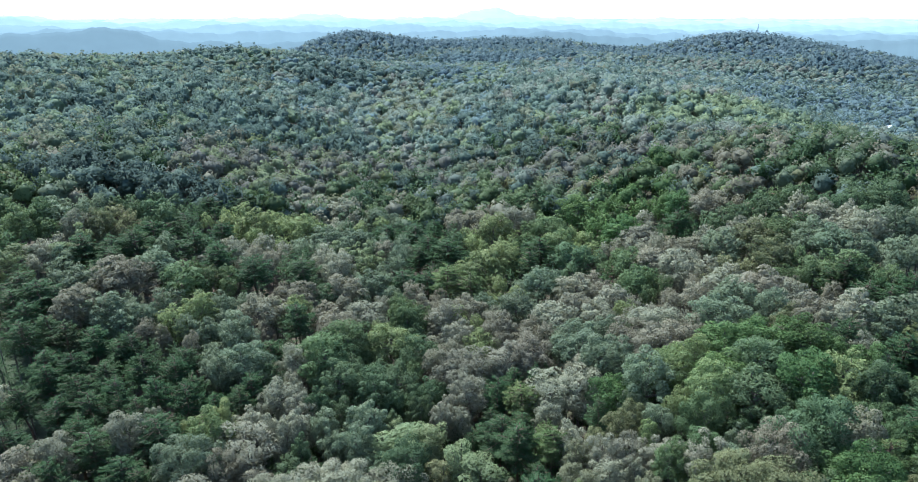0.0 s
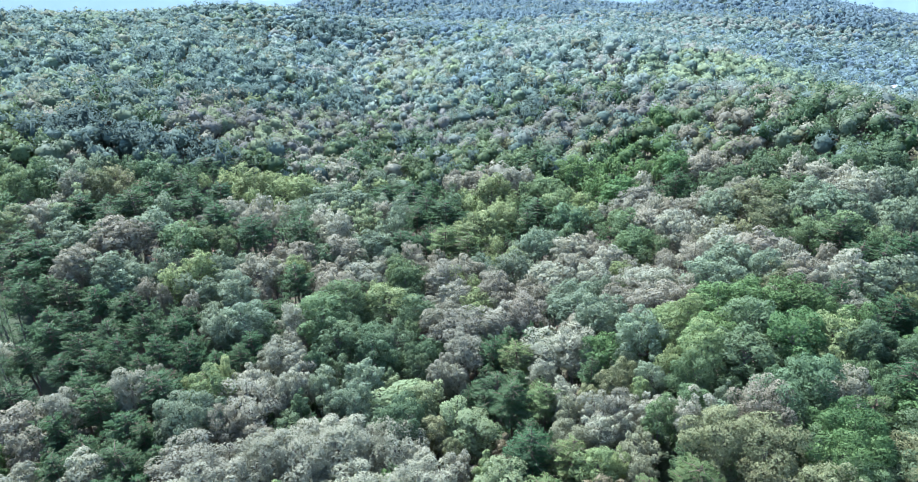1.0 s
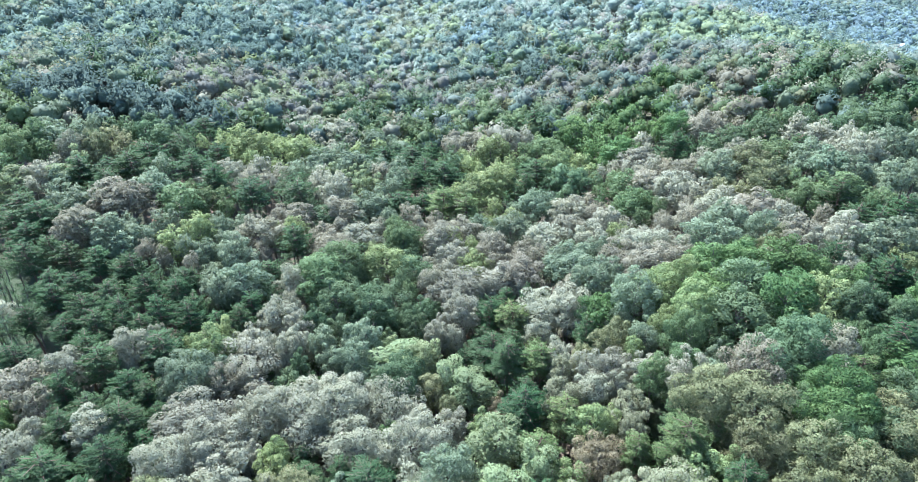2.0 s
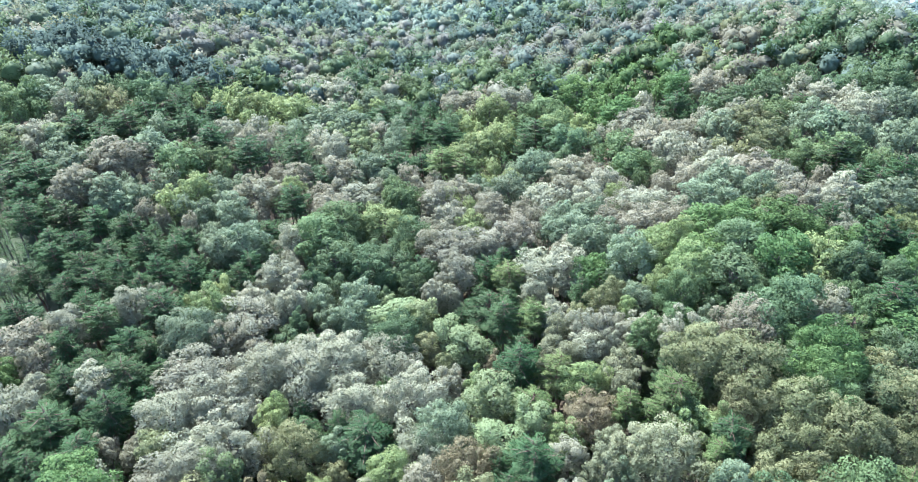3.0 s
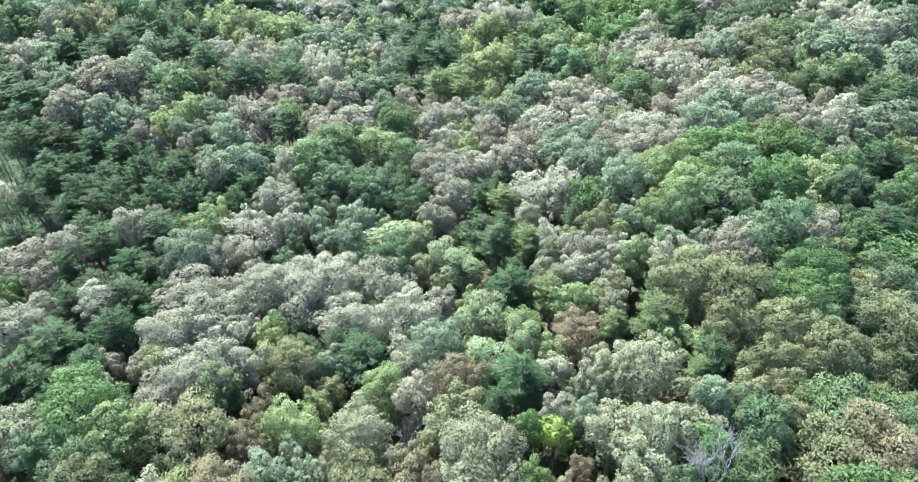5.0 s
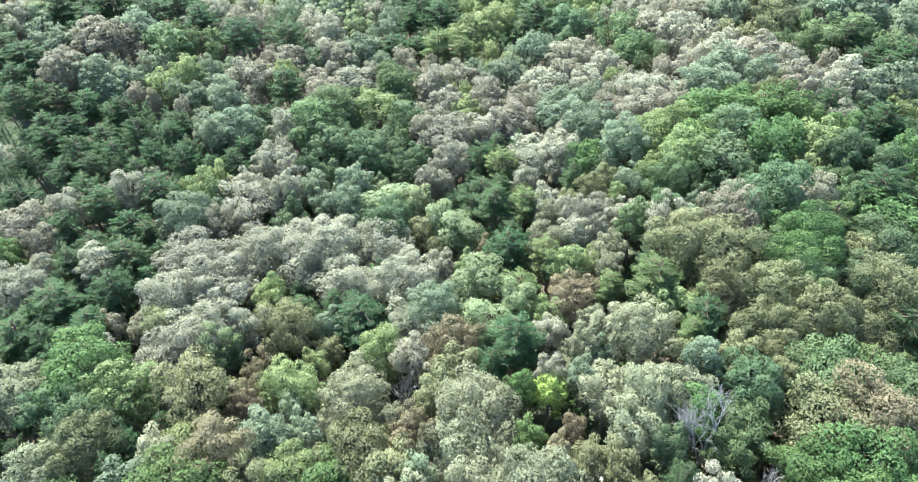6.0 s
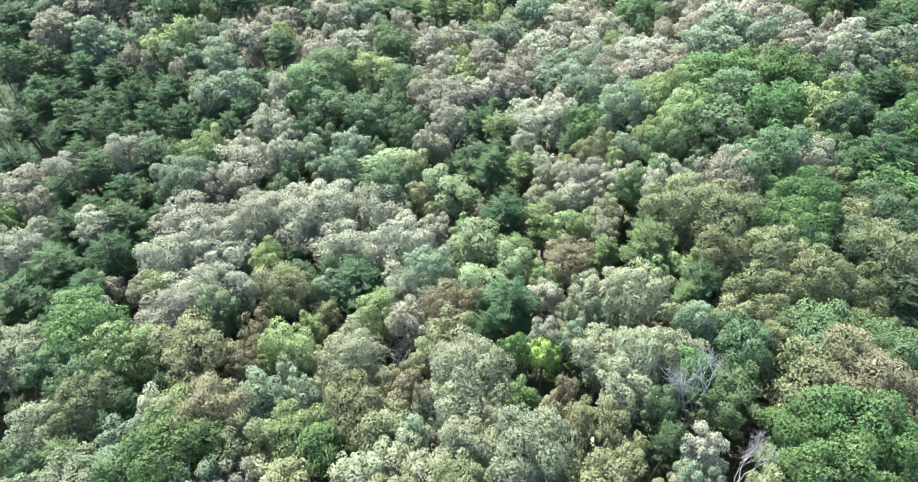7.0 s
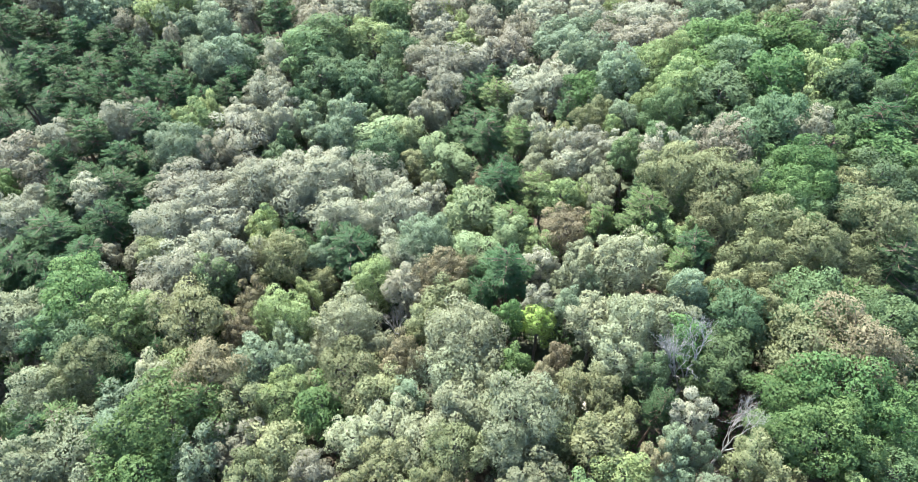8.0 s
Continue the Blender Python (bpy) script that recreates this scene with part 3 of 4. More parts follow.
STANDS["silver_green", 0] = [
    (35.8, 33.6, 2.5), (-27.8, 33.8, 3.6), (-41.5, 38.4, 3.8), (-41.5, 42.3, 3.9), (-1.3, 47.6, 3), (-24, 52.4, 3.9),
    (44.3, 62.8, 3), (29.5, 66.5, 2.3), (0.7, 81.8, 4.6), (48.7, 93.5, 3.5), (-52.7, 102.3, 5.5), (-21.2, 113.5, 4.1),
    (42.2, 120.7, 4.8), (35.3, 133.8, 5.2), (-57.4, 134.7, 3.9), (98.5, 134.7, 4.1), (105.8, 135.2, 5.8), (-52.4, 137.3, 5.6),
    (30.7, 140.8, 6.2), (115.6, 142, 4.5), (78, 142.5, 4.1), (64.2, 143.6, 5.8), (-59.3, 148.3, 5), (-88.1, 149.7, 4.5),
    (72.4, 150.7, 5.8), (-67, 151, 3.9), (32, 151.4, 4.8), (39.7, 151.4, 4.1), (-92.9, 152.4, 5.4), (-84.7, 154.7, 4.4),
]
STANDS["silver_green", 1] = [
    (-66, 162.7, 3.6), (-109, 164.3, 5.8), (17.4, 169.5, 5.3), (115.3, 173, 5.5), (126.1, 175, 5.4), (-118.7, 176.8, 3.6),
    (-89.8, 176.9, 5.9), (111.1, 177.9, 5.5), (8, 178.7, 4.6), (107.5, 185.7, 5.5), (25.7, 186.3, 5.7), (134.7, 186.5, 5.2),
    (-26.5, 186.8, 5.8), (83.9, 190.8, 5.8), (-130.1, 199.5, 5.4), (-20.3, 210.9, 4.2), (-49.5, 219.5, 6.2), (-26.5, 220.5, 4.4),
    (-39.6, 223.1, 6.3), (-32, 248.7, 6.1),
]
STANDS["mid_green", 0] = [
    (65.3, 34.6, 4.3), (50.6, 38.2, 4.1), (-55.8, 38.7, 2.6), (45.3, 47.9, 3.3), (47.2, 52.3, 3.9), (71.4, 53.8, 5.8),
    (61.2, 59.9, 5.7), (-36.1, 68, 3.9), (64.9, 76.5, 4.5), (60.7, 87, 4.1), (39.6, 95.8, 3), (76.9, 96.5, 3.3),
    (46.1, 96.9, 3.6), (48.6, 106.3, 4.5), (-34.3, 144.1, 6.4), (-30.1, 150.7, 6.6), (108.5, 165, 5.6), (-13.6, 165.5, 4.4),
    (100, 166.9, 5.7), (-18.2, 168.6, 4.4), (-81.2, 171.4, 6.3), (-75.7, 175.3, 4.8), (54.6, 177.7, 5.6), (-136.1, 190.2, 4.5),
    (101.9, 192.9, 5.6), (56.2, 193.5, 6.1), (-135.5, 195.9, 5.1), (34.3, 236.4, 6.2), (-4.2, 258.8, 6.2), (24.8, 260.9, 6.2),
]
STANDS["mid_green", 1] = [
    (-19.2, 268.4, 6.3),
]
STANDS["yellow_green", 0] = [
    (29.6, 32.8, 3.4), (61.5, 36.1, 2.8), (-34.8, 44.7, 4.9), (-20.2, 44.7, 4.6), (-56.5, 49.7, 1.6), (-47.8, 57.3, 4.9),
    (-22.8, 62.9, 4.2), (-8.8, 71.3, 4.3), (82.6, 73.6, 3), (40.8, 75.5, 3.7), (20.5, 78, 3), (-32.1, 82.1, 2.9),
    (26, 89.2, 3.5), (9.6, 92.8, 2.4), (73.6, 105.6, 4), (-52.6, 111.7, 4.3), (51.4, 112.2, 4.7), (77.8, 113.2, 4.9),
    (46.7, 123.7, 4.9), (103.3, 128, 4.1), (-18.3, 152.3, 6.6), (-75.9, 153.9, 4.4), (5.2, 155.3, 4.9), (-70.9, 158, 4.4),
    (-47.6, 165.5, 3.6), (0, 169.6, 4.4), (12.6, 180.4, 2.8), (8.2, 199.6, 6.3), (13.4, 208.5, 6.3), (35.2, 215.1, 5.4),
]
STANDS["yellow_green", 1] = [
    (-84.7, 215.5, 3.3), (-72.8, 218.7, 5.6), (-58.4, 227.4, 5.7), (12, 231.3, 6.2),
]
STANDS["dark_green", 0] = [
    (69.6, 47.2, 4.1), (-51, 52.2, 4.3), (-59.1, 55, 3.3), (49.1, 57.3, 4.5), (72.6, 75.8, 4), (57.9, 83.2, 2.8),
    (79.8, 83.3, 6.2), (61.6, 95.2, 6.2), (66.5, 97.6, 5), (-34, 105.3, 4), (-10.5, 106.4, 5.3), (89.9, 107.6, 3.5),
    (58.5, 108.6, 5.9), (82.2, 109.2, 4.2), (63.8, 117.9, 5.8), (-21.3, 133.2, 5.2), (-6.7, 134.8, 3.7), (-28.3, 134.9, 5.3),
    (-16.1, 138.6, 5.3), (-12.6, 152.7, 4.9), (-40.6, 177.6, 4.6), (139.5, 200.3, 4.9), (38.5, 200.5, 6), (126.7, 203.4, 5.1),
    (105.5, 208.5, 5.4), (95, 209.5, 5.5), (-108.3, 214.8, 4.6), (-44.3, 269.2, 6.2),
]
STANDS["bright_green", 0] = [
    (-36.7, 32.4, 5.5), (55.9, 37.5, 5.1), (-34.8, 37.9, 6.1), (66.8, 40.1, 4.4), (53.8, 43.5, 5.1), (61.7, 43.5, 5.8),
    (-13.1, 44.1, 4.1), (41.2, 52.5, 3.3), (15.1, 55.1, 1.6), (-55.7, 61.7, 6.2), (64.2, 81.2, 5.2), (67.4, 85.4, 5.4),
    (-82.3, 87.3, 2.8), (83.9, 91.3, 6.1), (-12.7, 92.4, 1.9), (94.9, 108, 4.4), (68.8, 111.8, 5.8), (84.9, 117.9, 4.4),
    (55.3, 117.9, 5.5), (34.1, 122.1, 4.8), (76.5, 125.7, 5.7), (69.5, 127.4, 5.8), (61.2, 129.9, 5.8), (59.5, 220.6, 6.1),
    (80.8, 226.6, 5.8), (45.8, 240.5, 6.1),
]
STANDS["olive", 0] = [
    (-21.1, 32.5, 3.5), (-2.3, 33.9, 3.8), (46.8, 35.2, 3.1), (26.2, 36.2, 3.8), (7.2, 36.4, 4.2), (-17.8, 38.1, 4),
    (21.9, 40.6, 3), (30.2, 42.2, 3.1), (-23.8, 42.3, 3.7), (28.3, 45.3, 3.2), (-48.6, 46.9, 4.7), (-5.7, 47.4, 4.1),
    (-9.6, 49.6, 5.2), (57.9, 51.8, 5.9), (-35.9, 58.4, 5.7), (1.4, 62.3, 3.5), (56.8, 63.4, 3.1), (41.7, 63.7, 3),
    (49.8, 63.9, 3.6), (69.9, 67.5, 4.4), (4.2, 67.6, 4.1), (58.1, 67.8, 4.3), (64.1, 69.5, 4.9), (52, 69.6, 3.7),
    (-48.6, 73.6, 3.5), (76.7, 73.8, 5.2), (58.8, 74.9, 4.9), (-25.7, 75.8, 4.5), (50.6, 76.5, 4.3), (51.9, 82.8, 6.2),
]
STANDS["olive", 1] = [
    (74.7, 83.3, 3.7), (47.4, 86.1, 5.7), (-3.2, 105.2, 3.2), (27.5, 109.4, 2.6), (80.1, 138.8, 4), (92.3, 176, 5.7),
    (93.3, 188.1, 5.7), (-116.1, 197.7, 4.4),
]
STANDS["brown", 0] = [
    (33.1, 36.1, 2.1), (-30.5, 47.2, 4.8), (64, 49.8, 5.5), (-2.6, 51.9, 2.8), (23.7, 54.5, 1.9), (-28.9, 56.8, 2.5),
    (-29.8, 67.4, 2.7), (4, 72.8, 4.3), (25.4, 81.4, 4.4), (10.1, 100.9, 1.9),
]
STANDS["dry_green", 0] = [
    (-51.8, 31.8, 3.5), (-45.5, 34.5, 5.3), (13.6, 36.3, 3.8), (-8, 39, 3.9), (2.1, 39.1, 3.9), (10.4, 41.1, 3.5),
    (-3.2, 41.1, 4), (15.4, 41.8, 5.3), (-53.8, 43.5, 4.7), (7.8, 44, 4), (-38.4, 47.4, 3.5), (5.9, 49.6, 4.6),
    (31.6, 51, 3.7), (6.6, 55.1, 5.7), (-5.8, 55.8, 2.5), (-64.4, 57.1, 5.2), (33.4, 57.5, 4.4), (40.5, 57.9, 3.9),
    (-12, 58.5, 4.5), (9.4, 58.8, 4.9), (29.2, 59.3, 3.9), (35.9, 68, 5.1), (25.9, 68.6, 3), (31.5, 71.4, 3.2),
    (33.8, 91.6, 3.5), (23.2, 96.9, 4.2),
]
STANDS["tulip", 0] = [
    (8.2, 77.6, 3.8), (15.8, 79.2, 3.2), (8, 87.5, 4.7), (3.7, 105.9, 4.6), (-0.8, 107.4, 3.9), (-12.7, 115, 5.5),
    (-129.2, 173, 4.2), (-118.7, 180.3, 4.2), (-32.5, 205.7, 2.6),
]
STANDS["pale_pine", 0] = [
    (-49.1, 40.7, 4), (67.8, 61.4, 3.2), (43.2, 67.4, 3.1), (38.4, 78.9, 4.9), (15.9, 85.6, 4.5), (74.8, 90.1, 4.4),
    (20.6, 91.6, 4.1), (19.5, 109, 3.9), (15.2, 126, 4.2), (3.4, 185.1, 4.7), (-4.2, 189.2, 5.8),
]


NAMES = {"pine": "pine_tree", "pale_pine": "pine_tree", "tulip": "tulip_tree", "bare": "dead_tree",
         "dry_grey": "oak_tree", "dry_green": "oak_tree", "dry_pink": "oak_tree", "olive": "oak_tree", "brown": "oak_tree"}


def place_tree(tone, x, y, radius):
    distance = math.hypot(x, y)
    near = distance < 118
    form = {"pine": "pine", "pale_pine": "pine", "tulip": "column", "bare": "bare"}.get(tone, "round")
    usual = {"pine": 3.3, "column": 2.7, "bare": 4.5, "round": 4.5}[form]
    if form == "bare":
        choice = KINDS["bare"]
    elif form == "round" and near:
        choice, usual = (KINDS["broad_near"], 5.6) if radius > 4.6 else (KINDS["round_near"], 3.6)
    elif form == "round" and distance > 165:
        choice = KINDS["round_far"]
    else:
        choice = KINDS[form + ("_near" if near else "_mid")]
    source = choice[int(rng.integers(len(choice)))]
    wide = radius / usual
    tall = rng.uniform(0.9, 1.12) * (0.8 + 0.05 * min(6.0, radius))
    if tone == "yellow":
        tall = 0.92
    if form == "bare":
        tall, wide = 0.35 * radius, radius / 3.6
    z = float(ground(np.array(x), np.array(y)))
    lean = rng.uniform(0.86, 1.16)
    m = pose(x, y, z, rng.uniform(-4, 4), rng.uniform(-4, 4), rng.uniform(0, 360)) @ Matrix.Diagonal((wide * lean, wide / lean, tall, 1))
    tree = copy_thing(source, m)
    tree.name = NAMES.get(tone, "broadleaf_tree")
    tagged(tree, LABELS[tone], "dead tree" if form == "bare" else "pine tree" if form == "pine" else "tree",
           {"pine_tree": "pines of the wood", "tulip_tree": "tulip trees of the wood", "dead_tree": "dead trees",
            "oak_tree": "dry oaks of the wood"}.get(NAMES.get(tone), "green broadleaf trees of the wood"))
    if form != "bare":
        for child in tree.children:
            if child.name.startswith("crown"):
                child.material_slots[0].link = "OBJECT"
                child.material_slots[0].material = LEAF[tone]
    return tree


planted = []
for (tone, _), rows in STANDS.items():
    for x, y, radius in rows:
        place_tree(tone, x, y, radius * 1.1)
        planted.append((x, y, radius, tone))

# ---- the rest of the wood, trees past counting ----
PX = np.array([p[0] for p in planted])
PY = np.array([p[1] for p in planted])
PR = np.array([p[2] for p in planted])
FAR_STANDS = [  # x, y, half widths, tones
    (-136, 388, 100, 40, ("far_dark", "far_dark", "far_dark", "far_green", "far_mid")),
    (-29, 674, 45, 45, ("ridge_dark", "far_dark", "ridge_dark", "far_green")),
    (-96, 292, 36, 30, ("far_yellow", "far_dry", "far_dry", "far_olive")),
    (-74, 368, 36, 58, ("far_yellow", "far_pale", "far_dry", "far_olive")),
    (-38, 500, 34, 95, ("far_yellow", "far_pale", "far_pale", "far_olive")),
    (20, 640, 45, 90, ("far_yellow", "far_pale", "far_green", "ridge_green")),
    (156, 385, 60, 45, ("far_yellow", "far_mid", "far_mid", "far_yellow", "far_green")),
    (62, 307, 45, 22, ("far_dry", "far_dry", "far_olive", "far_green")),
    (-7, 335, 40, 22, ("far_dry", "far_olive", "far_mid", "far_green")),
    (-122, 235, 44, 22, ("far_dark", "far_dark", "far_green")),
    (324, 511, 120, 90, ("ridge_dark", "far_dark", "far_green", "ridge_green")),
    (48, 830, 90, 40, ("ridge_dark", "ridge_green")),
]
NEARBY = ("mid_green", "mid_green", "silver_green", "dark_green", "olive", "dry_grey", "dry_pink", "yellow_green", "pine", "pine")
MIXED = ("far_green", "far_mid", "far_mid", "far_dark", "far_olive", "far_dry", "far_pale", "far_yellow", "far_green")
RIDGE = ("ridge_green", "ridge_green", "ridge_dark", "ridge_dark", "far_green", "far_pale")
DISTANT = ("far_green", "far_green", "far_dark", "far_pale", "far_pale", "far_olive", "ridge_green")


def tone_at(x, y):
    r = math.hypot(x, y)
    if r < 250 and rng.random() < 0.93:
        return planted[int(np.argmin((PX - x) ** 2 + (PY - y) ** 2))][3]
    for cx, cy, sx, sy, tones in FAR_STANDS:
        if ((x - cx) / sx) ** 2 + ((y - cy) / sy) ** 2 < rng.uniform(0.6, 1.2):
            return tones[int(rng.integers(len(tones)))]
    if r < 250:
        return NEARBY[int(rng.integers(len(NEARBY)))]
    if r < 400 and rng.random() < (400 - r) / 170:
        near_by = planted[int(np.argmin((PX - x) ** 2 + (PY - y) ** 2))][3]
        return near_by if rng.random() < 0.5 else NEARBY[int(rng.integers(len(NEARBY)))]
    # farther trees take tones with more haze painted in
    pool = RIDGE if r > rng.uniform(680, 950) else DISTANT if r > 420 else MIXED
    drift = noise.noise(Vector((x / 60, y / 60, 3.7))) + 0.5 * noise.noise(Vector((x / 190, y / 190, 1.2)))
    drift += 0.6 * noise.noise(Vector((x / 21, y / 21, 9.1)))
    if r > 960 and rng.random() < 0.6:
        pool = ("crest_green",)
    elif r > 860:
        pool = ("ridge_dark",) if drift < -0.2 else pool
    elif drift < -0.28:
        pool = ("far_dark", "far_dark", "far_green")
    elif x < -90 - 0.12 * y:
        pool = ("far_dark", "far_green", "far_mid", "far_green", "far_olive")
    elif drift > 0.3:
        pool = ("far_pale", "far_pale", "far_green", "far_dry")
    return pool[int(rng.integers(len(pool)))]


def wedge(near, far, spacing, half_angle):
    """Jittered places, about one tree to each cell, in a fan ahead of the camera's stand."""
    out = []
    for i in np.arange(-far, far, spacing):
        for j in np.arange(0, far, spacing):
            x, y = i + rng.uniform(0, spacing), j + rng.uniform(0, spacing)
            r = math.hypot(x, y)
            if near <= r < far and abs(math.atan2(x, y)) < half_angle:
                out.append((x, y))
    return out


def stump(x, y, foot, top):
    """A plain three-sided stem under one of the many."""
    a = np.arange(3) * 2.094
    ring = np.stack([np.cos(a), np.sin(a), a * 0], -1)
    verts = np.vstack([ring * 0.25 + [x, y, foot - 0.5], ring * 0.1 + [x, y, top]])
    return verts, np.array([(0, 1, 4), (0, 4, 3), (1, 2, 5), (1, 5, 4), (2, 0, 3), (2, 3, 5)])


def woods(name, places, count, size, lumps, label, sides=(7, 3), low=(12.5, 16.5), stems=True, even=0.0):
    """Many trees in one mesh; each has its own crown and its own leaf colour. Places: x, y, crown radius."""
    tones = list(LEAF)
    verts, faces, slots, softs, start = [], [], [], [], 0
    stock = {}
    for form, k in itertools.product(("round", "pine", "column"), range(6)):
        rg = np.random.default_rng(900 + k)
        if form == "pine":
            if even:
                leaves = leaves_on_lobes(rg, lobes_column(rg, 3.2, 4.8, 12), count, size * 0.8, 3.0)
            else:
                leaves = needles(rg, 3.3, 4.6, 30, count, size * 0.5)[:3]
            inner = core(rg, 1.9, 3.8, *sides, True)
        elif form == "column":
            leaves = leaves_on_lobes(rg, lobes_column(rg, 3.2, 5.5, 10), count, size * 0.85, 1.0)
            inner = core(rg, 2.1, 4.8, *sides, True)
        else:
            leaves = leaves_on_lobes(rg, lobes_round(rg, 4.3, 4.4, lumps), count, size, 7.0 if even else 1.6)
            inner = core(rg, 3.4, 3.4, *sides)
        v, f, n = merged(leaves, inner) if even else leaves
        n = unit(n + np.array([0, 0, even]))
        stock[form, k] = v, f, n
    for x, y, radius in places:
        tone = tone_at(x, y) if stems else "shrub"
        if tone in ("bare", "yellow"):
            tone = "dry_grey"
        form = "pine" if "pine" in tone or (tone in ("far_dark", "ridge_dark") and rng.random() < 0.6) else "column" if tone == "tulip" else "round"
        v, f, n = stock[form, int(rng.integers(6))]
        a, w = rng.uniform(0, 2 * math.pi), radius / (4.5 if form == "round" else 3.3)
        c, s = math.cos(a) * w, math.sin(a) * w
        foot = float(ground(np.array(x), np.array(y)))
        h = foot + rng.uniform(*low)
        verts.append(np.stack([v[:, 0] * c - v[:, 1] * s + x, v[:, 0] * s + v[:, 1] * c + y,
                               v[:, 2] * rng.uniform(0.85, 1.15) * ((0.55 + 0.45 * w) if stems else w) + h], -1))
        faces.append(f + start)
        slots.append(np.full(len(f), tones.index(tone), np.int32))
        start += len(v)
        c, s = math.cos(a), math.sin(a)
        softs.append(np.stack([n[:, 0] * c - n[:, 1] * s, n[:, 0] * s + n[:, 1] * c, n[:, 2]], -1))
        v, f = stump(x, y, foot, h)
        softs.append(unit((v - [x, y, 0]) * [1, 1, 0]))
        verts.append(v)
        faces.append(f + start)
        slots.append(np.full(len(f), len(tones), np.int32))
        start += len(v)
    mesh = sheet(name, np.vstack(verts), np.vstack(faces), True, np.vstack(softs))
    for tone in tones:
        mesh.materials.append(LEAF[tone])
    mesh.materials.append(BARK)
    mesh.polygons.foreach_set("material_index", np.concatenate(slots))
    return tagged(new(name, mesh), label, "woods" if stems else "undergrowth", kind="stuff")


def spread(near, far, spacing, half_angle):
    """Places past the planted stands, with crowns that nearly touch."""
    return [(x, y, spacing * (0.54 + 0.52 * rng.random() ** 1.6)) for x, y in wedge(near, far, spacing, half_angle)]


# gaps between the planted trees take smaller ones, as wide as the gap allows
CLEARINGS = [(20.1, 55.5, 4.6), (26.3, 58, 2.8), (27.4, 52.4, 3.2), (45.6, 39.4, 3.5), (-4.3, 63.5, 3.0), (40.6, 50, 4.0)]  # x, y, radius; first and third open the camera's view of yellow tree and track


def in_clearing(x, y):
    return any(math.hypot(x - a, y - b) < c for a, b, c in CLEARINGS)


fill = []
for x, y in wedge(22, 115, 3.6, radians(74)) + wedge(115, 250, 3.6, radians(48)):
    room = float((np.hypot(PX - x, PY - y) - PR * 0.72).min())
    if fill:
        room = min(room, min(math.hypot(x - a, y - b) - c * 0.8 for a, b, c in fill[-900:]))
    if room > 1.7 and not in_clearing(x, y):
        fill.append((x, y, min(room * 1.25, rng.uniform(2.8, 4.6))))
for x, y, radius in fill:
    if math.hypot(x, y) < 140:
        tone = tone_at(x, y)
        place_tree("dry_grey" if tone in ("bare", "yellow") else tone, x, y, radius)
woods("woodland_canopy", [p for p in fill if 140 <= math.hypot(p[0], p[1]) < 190], 2200, 0.34, 32, "mixed green and tan trees filling in the canopy")
woods("woodland_canopy", [p for p in fill if math.hypot(p[0], p[1]) >= 190], 900, 0.52, 28, "mixed green and tan trees filling in the canopy")
woods("undergrowth", [(x, y, rng.uniform(1.6, 2.8)) for x, y in wedge(22, 120, 4.4, radians(74)) + wedge(120, 150, 4.4, radians(48)) if not in_clearing(x, y)], 130, 0.8, 9,
      "dark green undergrowth and young trees below the canopy", (6, 3), (2.0, 6.5), False)
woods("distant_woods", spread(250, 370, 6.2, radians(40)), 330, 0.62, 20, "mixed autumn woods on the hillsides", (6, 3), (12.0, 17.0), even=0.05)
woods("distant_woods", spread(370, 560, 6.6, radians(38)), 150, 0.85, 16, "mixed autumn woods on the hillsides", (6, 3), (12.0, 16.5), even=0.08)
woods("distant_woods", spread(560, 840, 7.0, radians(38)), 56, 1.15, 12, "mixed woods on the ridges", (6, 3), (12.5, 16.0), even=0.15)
woods("distant_woods", spread(840, 1340, 8.0, radians(37)), 16, 1.8, 8, "far woods on the last hills, leaves tinted bluish for haze", (6, 2), (13.4, 15.6), even=0.25)


# ---- a worn bare track in a gap ----
def build_track():
    steps, across = 16, 6
    verts = []
    for k in range(steps + 1):
        y = 50.5 + 10.5 * k / steps
        middle = 28.5 - 0.28 * (y - 50.5) + 0.3 * math.sin(y * 0.9)
        half = 0.6 + 0.25 * math.sin(y * 1.7) + 0.4 * math.exp(-((y - 58.5) / 1.6) ** 2)
        for j in range(across + 1):
            x = middle + half * (2 * j / across - 1)
            crown = 0.07 * (1 - (2 * j / across - 1) ** 2)
            verts.append((x, y, float(ground(np.array(x), np.array(y))) + 0.05 + crown))
    w = across + 1
    faces = [(k * w + j, k * w + j + 1, (k + 1) * w + j + 1, (k + 1) * w + j) for k in range(steps) for j in range(across)]
    mesh = sheet("dirt_track", verts, faces)
    mesh.materials.append(bark_material("pale_dry_soil", (0.28, 0.24, 0.18), (0.46, 0.41, 0.33)))
    tagged(new("dirt_track", mesh), "pale worn dirt track in a gap between trees", "track", kind="structure")


build_track()


# ---- far signs of life: pale buildings on the plain, a mast, one roof in the woods ----
def box(x0, y0, z0, x1, y1, z1):
    v = np.array([(x, y, z) for z in (z0, z1) for y in (y0, y1) for x in (x0, x1)], float)
    return v, np.array([(0, 2, 3, 1), (4, 5, 7, 6), (0, 1, 5, 4), (1, 3, 7, 5), (3, 2, 6, 7), (2, 0, 4, 6)])


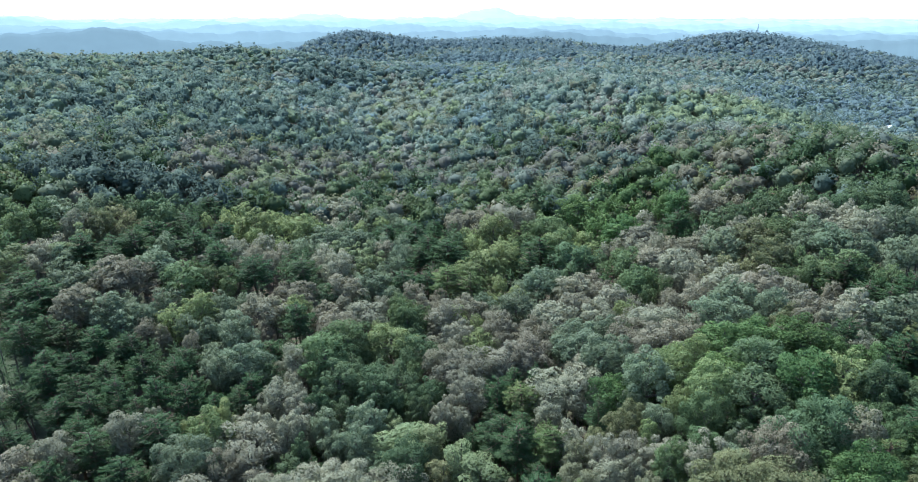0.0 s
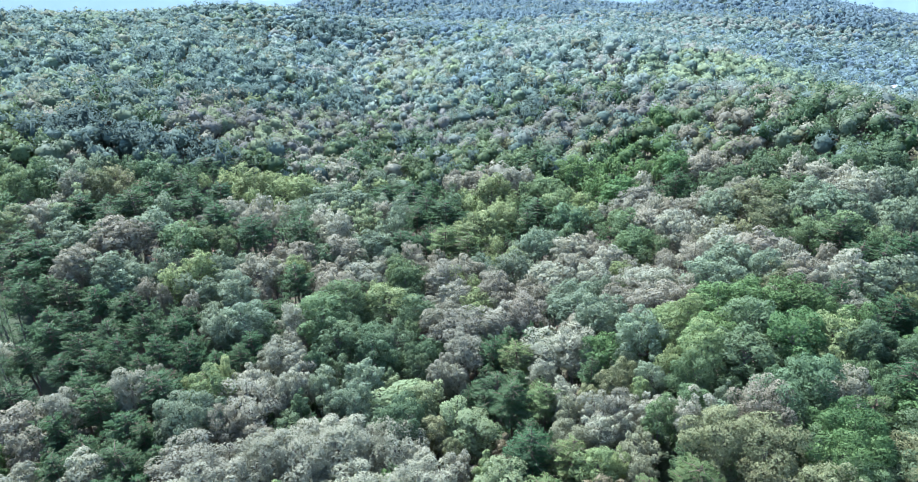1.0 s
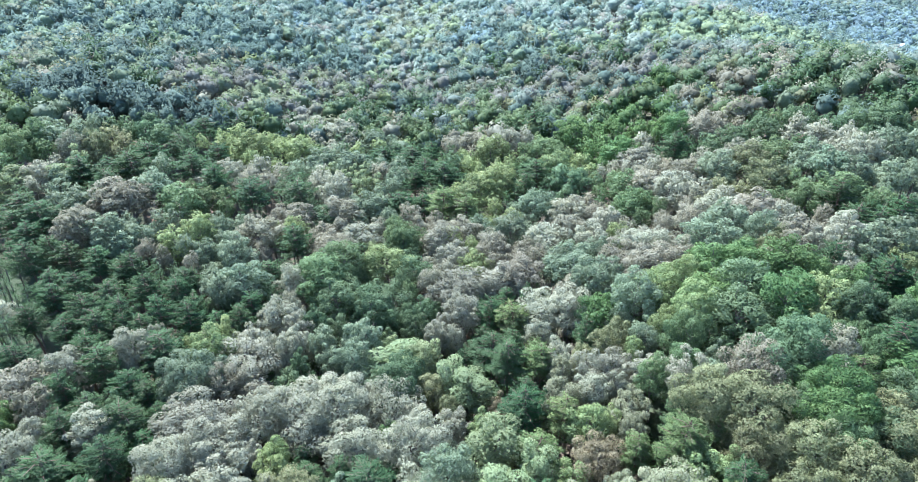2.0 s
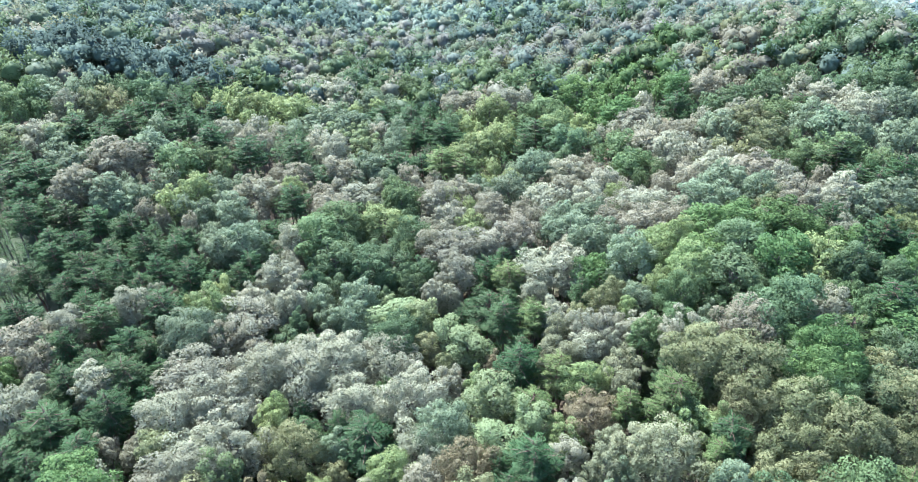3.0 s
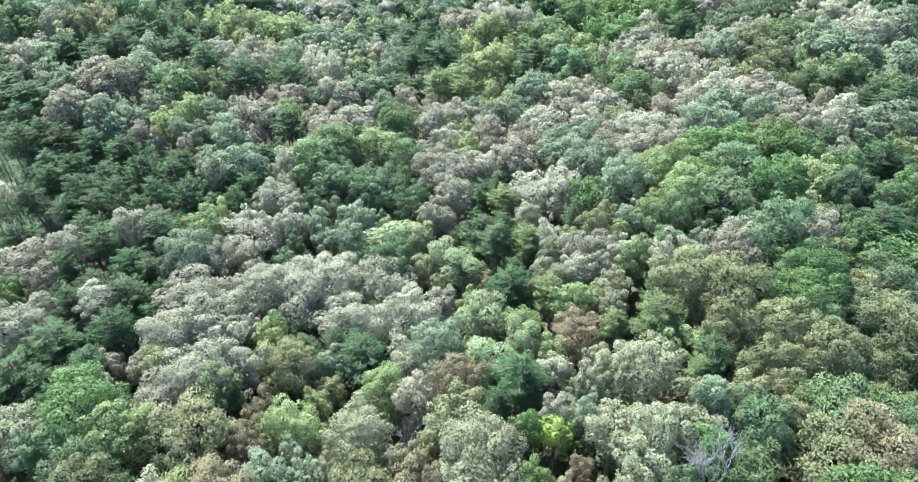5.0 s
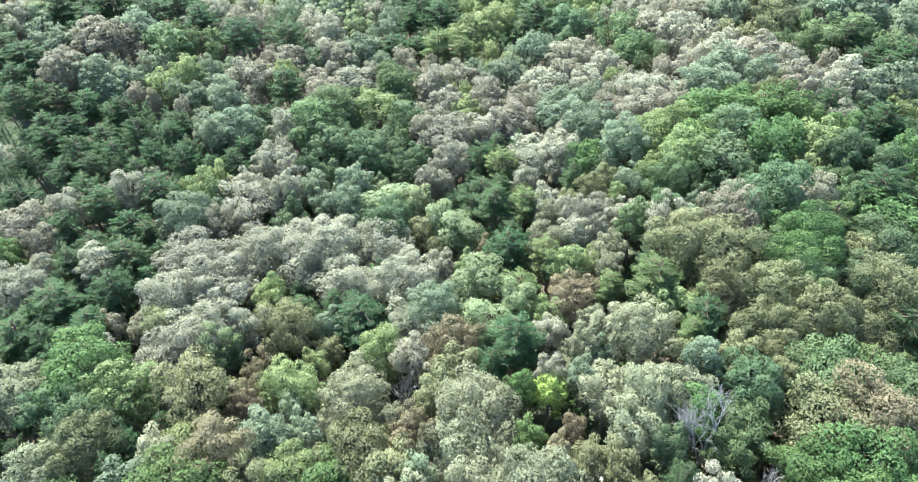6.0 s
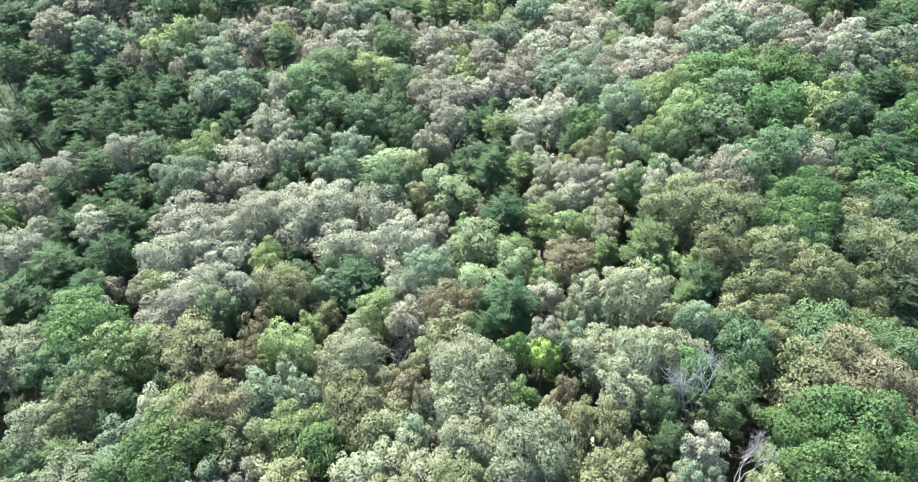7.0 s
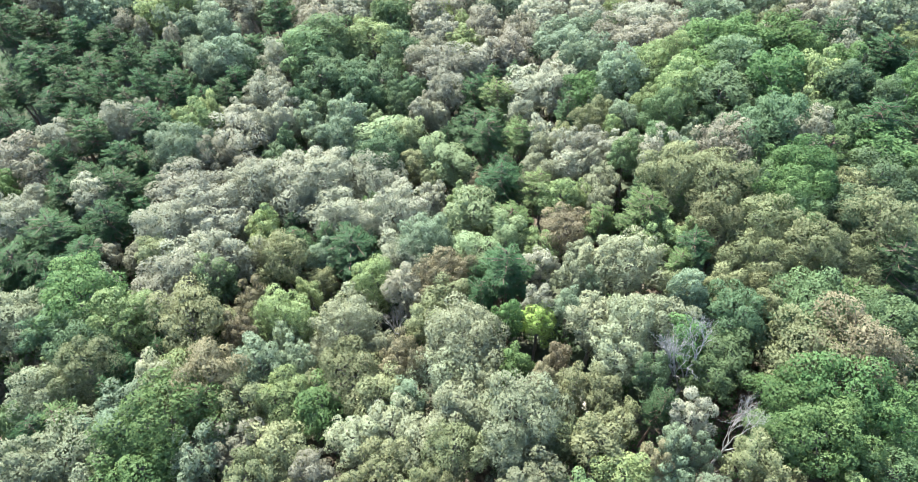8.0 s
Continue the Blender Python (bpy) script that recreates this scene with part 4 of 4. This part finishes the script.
def make_building(wide, deep, high, label):
    house = new("far_building")
    part("wall", sheet("wall", *box(-wide / 2, -deep / 2, -2, wide / 2, deep / 2, high), False), WHITE_WALL, house)
    rise = deep * 0.18
    over = 0.5
    verts = [(-wide / 2 - over, -deep / 2 - over, high), (wide / 2 + over, -deep / 2 - over, high), (wide / 2 + over, deep / 2 + over, high),
             (-wide / 2 - over, deep / 2 + over, high), (-wide / 2 - over, 0, high + rise), (wide / 2 + over, 0, high + rise)]
    mesh = bpy.data.meshes.new("roof")
    mesh.from_pydata(verts, [], [(0, 1, 5, 4), (2, 3, 4, 5), (0, 4, 3), (1, 2, 5), (0, 3, 2, 1)])
    part("roof", mesh, PALE_ROOF, house)
    return tagged(house, label, "building", "far buildings on the plain")


town = make_building(34, 16, 7, "long white building on the hazy plain")
for bearing, reach, turn, size in ((13.6, 3150, 5, 1.3), (14.0, 3000, 20, 1.0), (12.6, 3350, -10, 0.8), (15.2, 2560, 60, 1.0), (15.6, 2400, 40, 1.2),
                                   (16.0, 2300, 65, 1.2), (16.4, 2250, 10, 1.3), (16.7, 2200, 35, 1.0), (31.0, 2520, 0, 1.4), (31.4, 2400, 25, 1.2),
                                   (31.7, 2320, -5, 1.5), (32.0, 2460, 15, 1.0), (32.3, 2280, 40, 1.2), (32.6, 2480, 0, 1.3), (32.9, 2380, 30, 1.1),
                                   (33.2, 2440, -20, 1.4), (33.6, 2340, 10, 1.0), (34.0, 2560, 5, 1.5), (31.2, 2620, 50, 1.0), (32.5, 2600, 20, 0.9)):
    a = radians(bearing)
    x, y = reach * math.sin(a), reach * math.cos(a)
    copy_thing(town, pose(x, y, float(ground(np.array(x), np.array(y))), 0, 0, turn) @ Matrix.Scale(size * 0.62, 4))
for ob in (*town.children_recursive, town):
    bpy.data.objects.remove(ob)

cabin = make_building(11, 8, 15, "pale roofed house standing among the trees")
cabin.matrix_basis = pose(302, 450, float(ground(np.array(302.0), np.array(450.0))), 0, 0, 25)


def build_mast():
    mast = new("radio_mast")
    x, y = 446, 1001
    mast.location = (x, y, float(ground(np.array(x), np.array(y))))
    for k in range(3):
        a = k * 2.094
        part("leg", sheet("leg", *tube([(math.cos(a) * 1.6, math.sin(a) * 1.6, -1), (math.cos(a) * 0.5, math.sin(a) * 0.5, 31)], [0.16, 0.12], 4)), MAST, mast)
    for z in range(4, 31, 5):
        r = 1.6 - 1.1 * z / 31
        ring = [(math.cos(k * 2.094) * r, math.sin(k * 2.094) * r, z) for k in range(4)]
        part("brace", sheet("brace", *tube(ring, [0.12] * 4, 4)), MAST, mast)
    tagged(mast, "thin steel lattice mast on the wooded hilltop", "mast")


build_mast()

# templates are not part of the place
for sources in KINDS.values():
    for source in sources:
        for ob in (*source.children_recursive, source):
            bpy.data.objects.remove(ob)
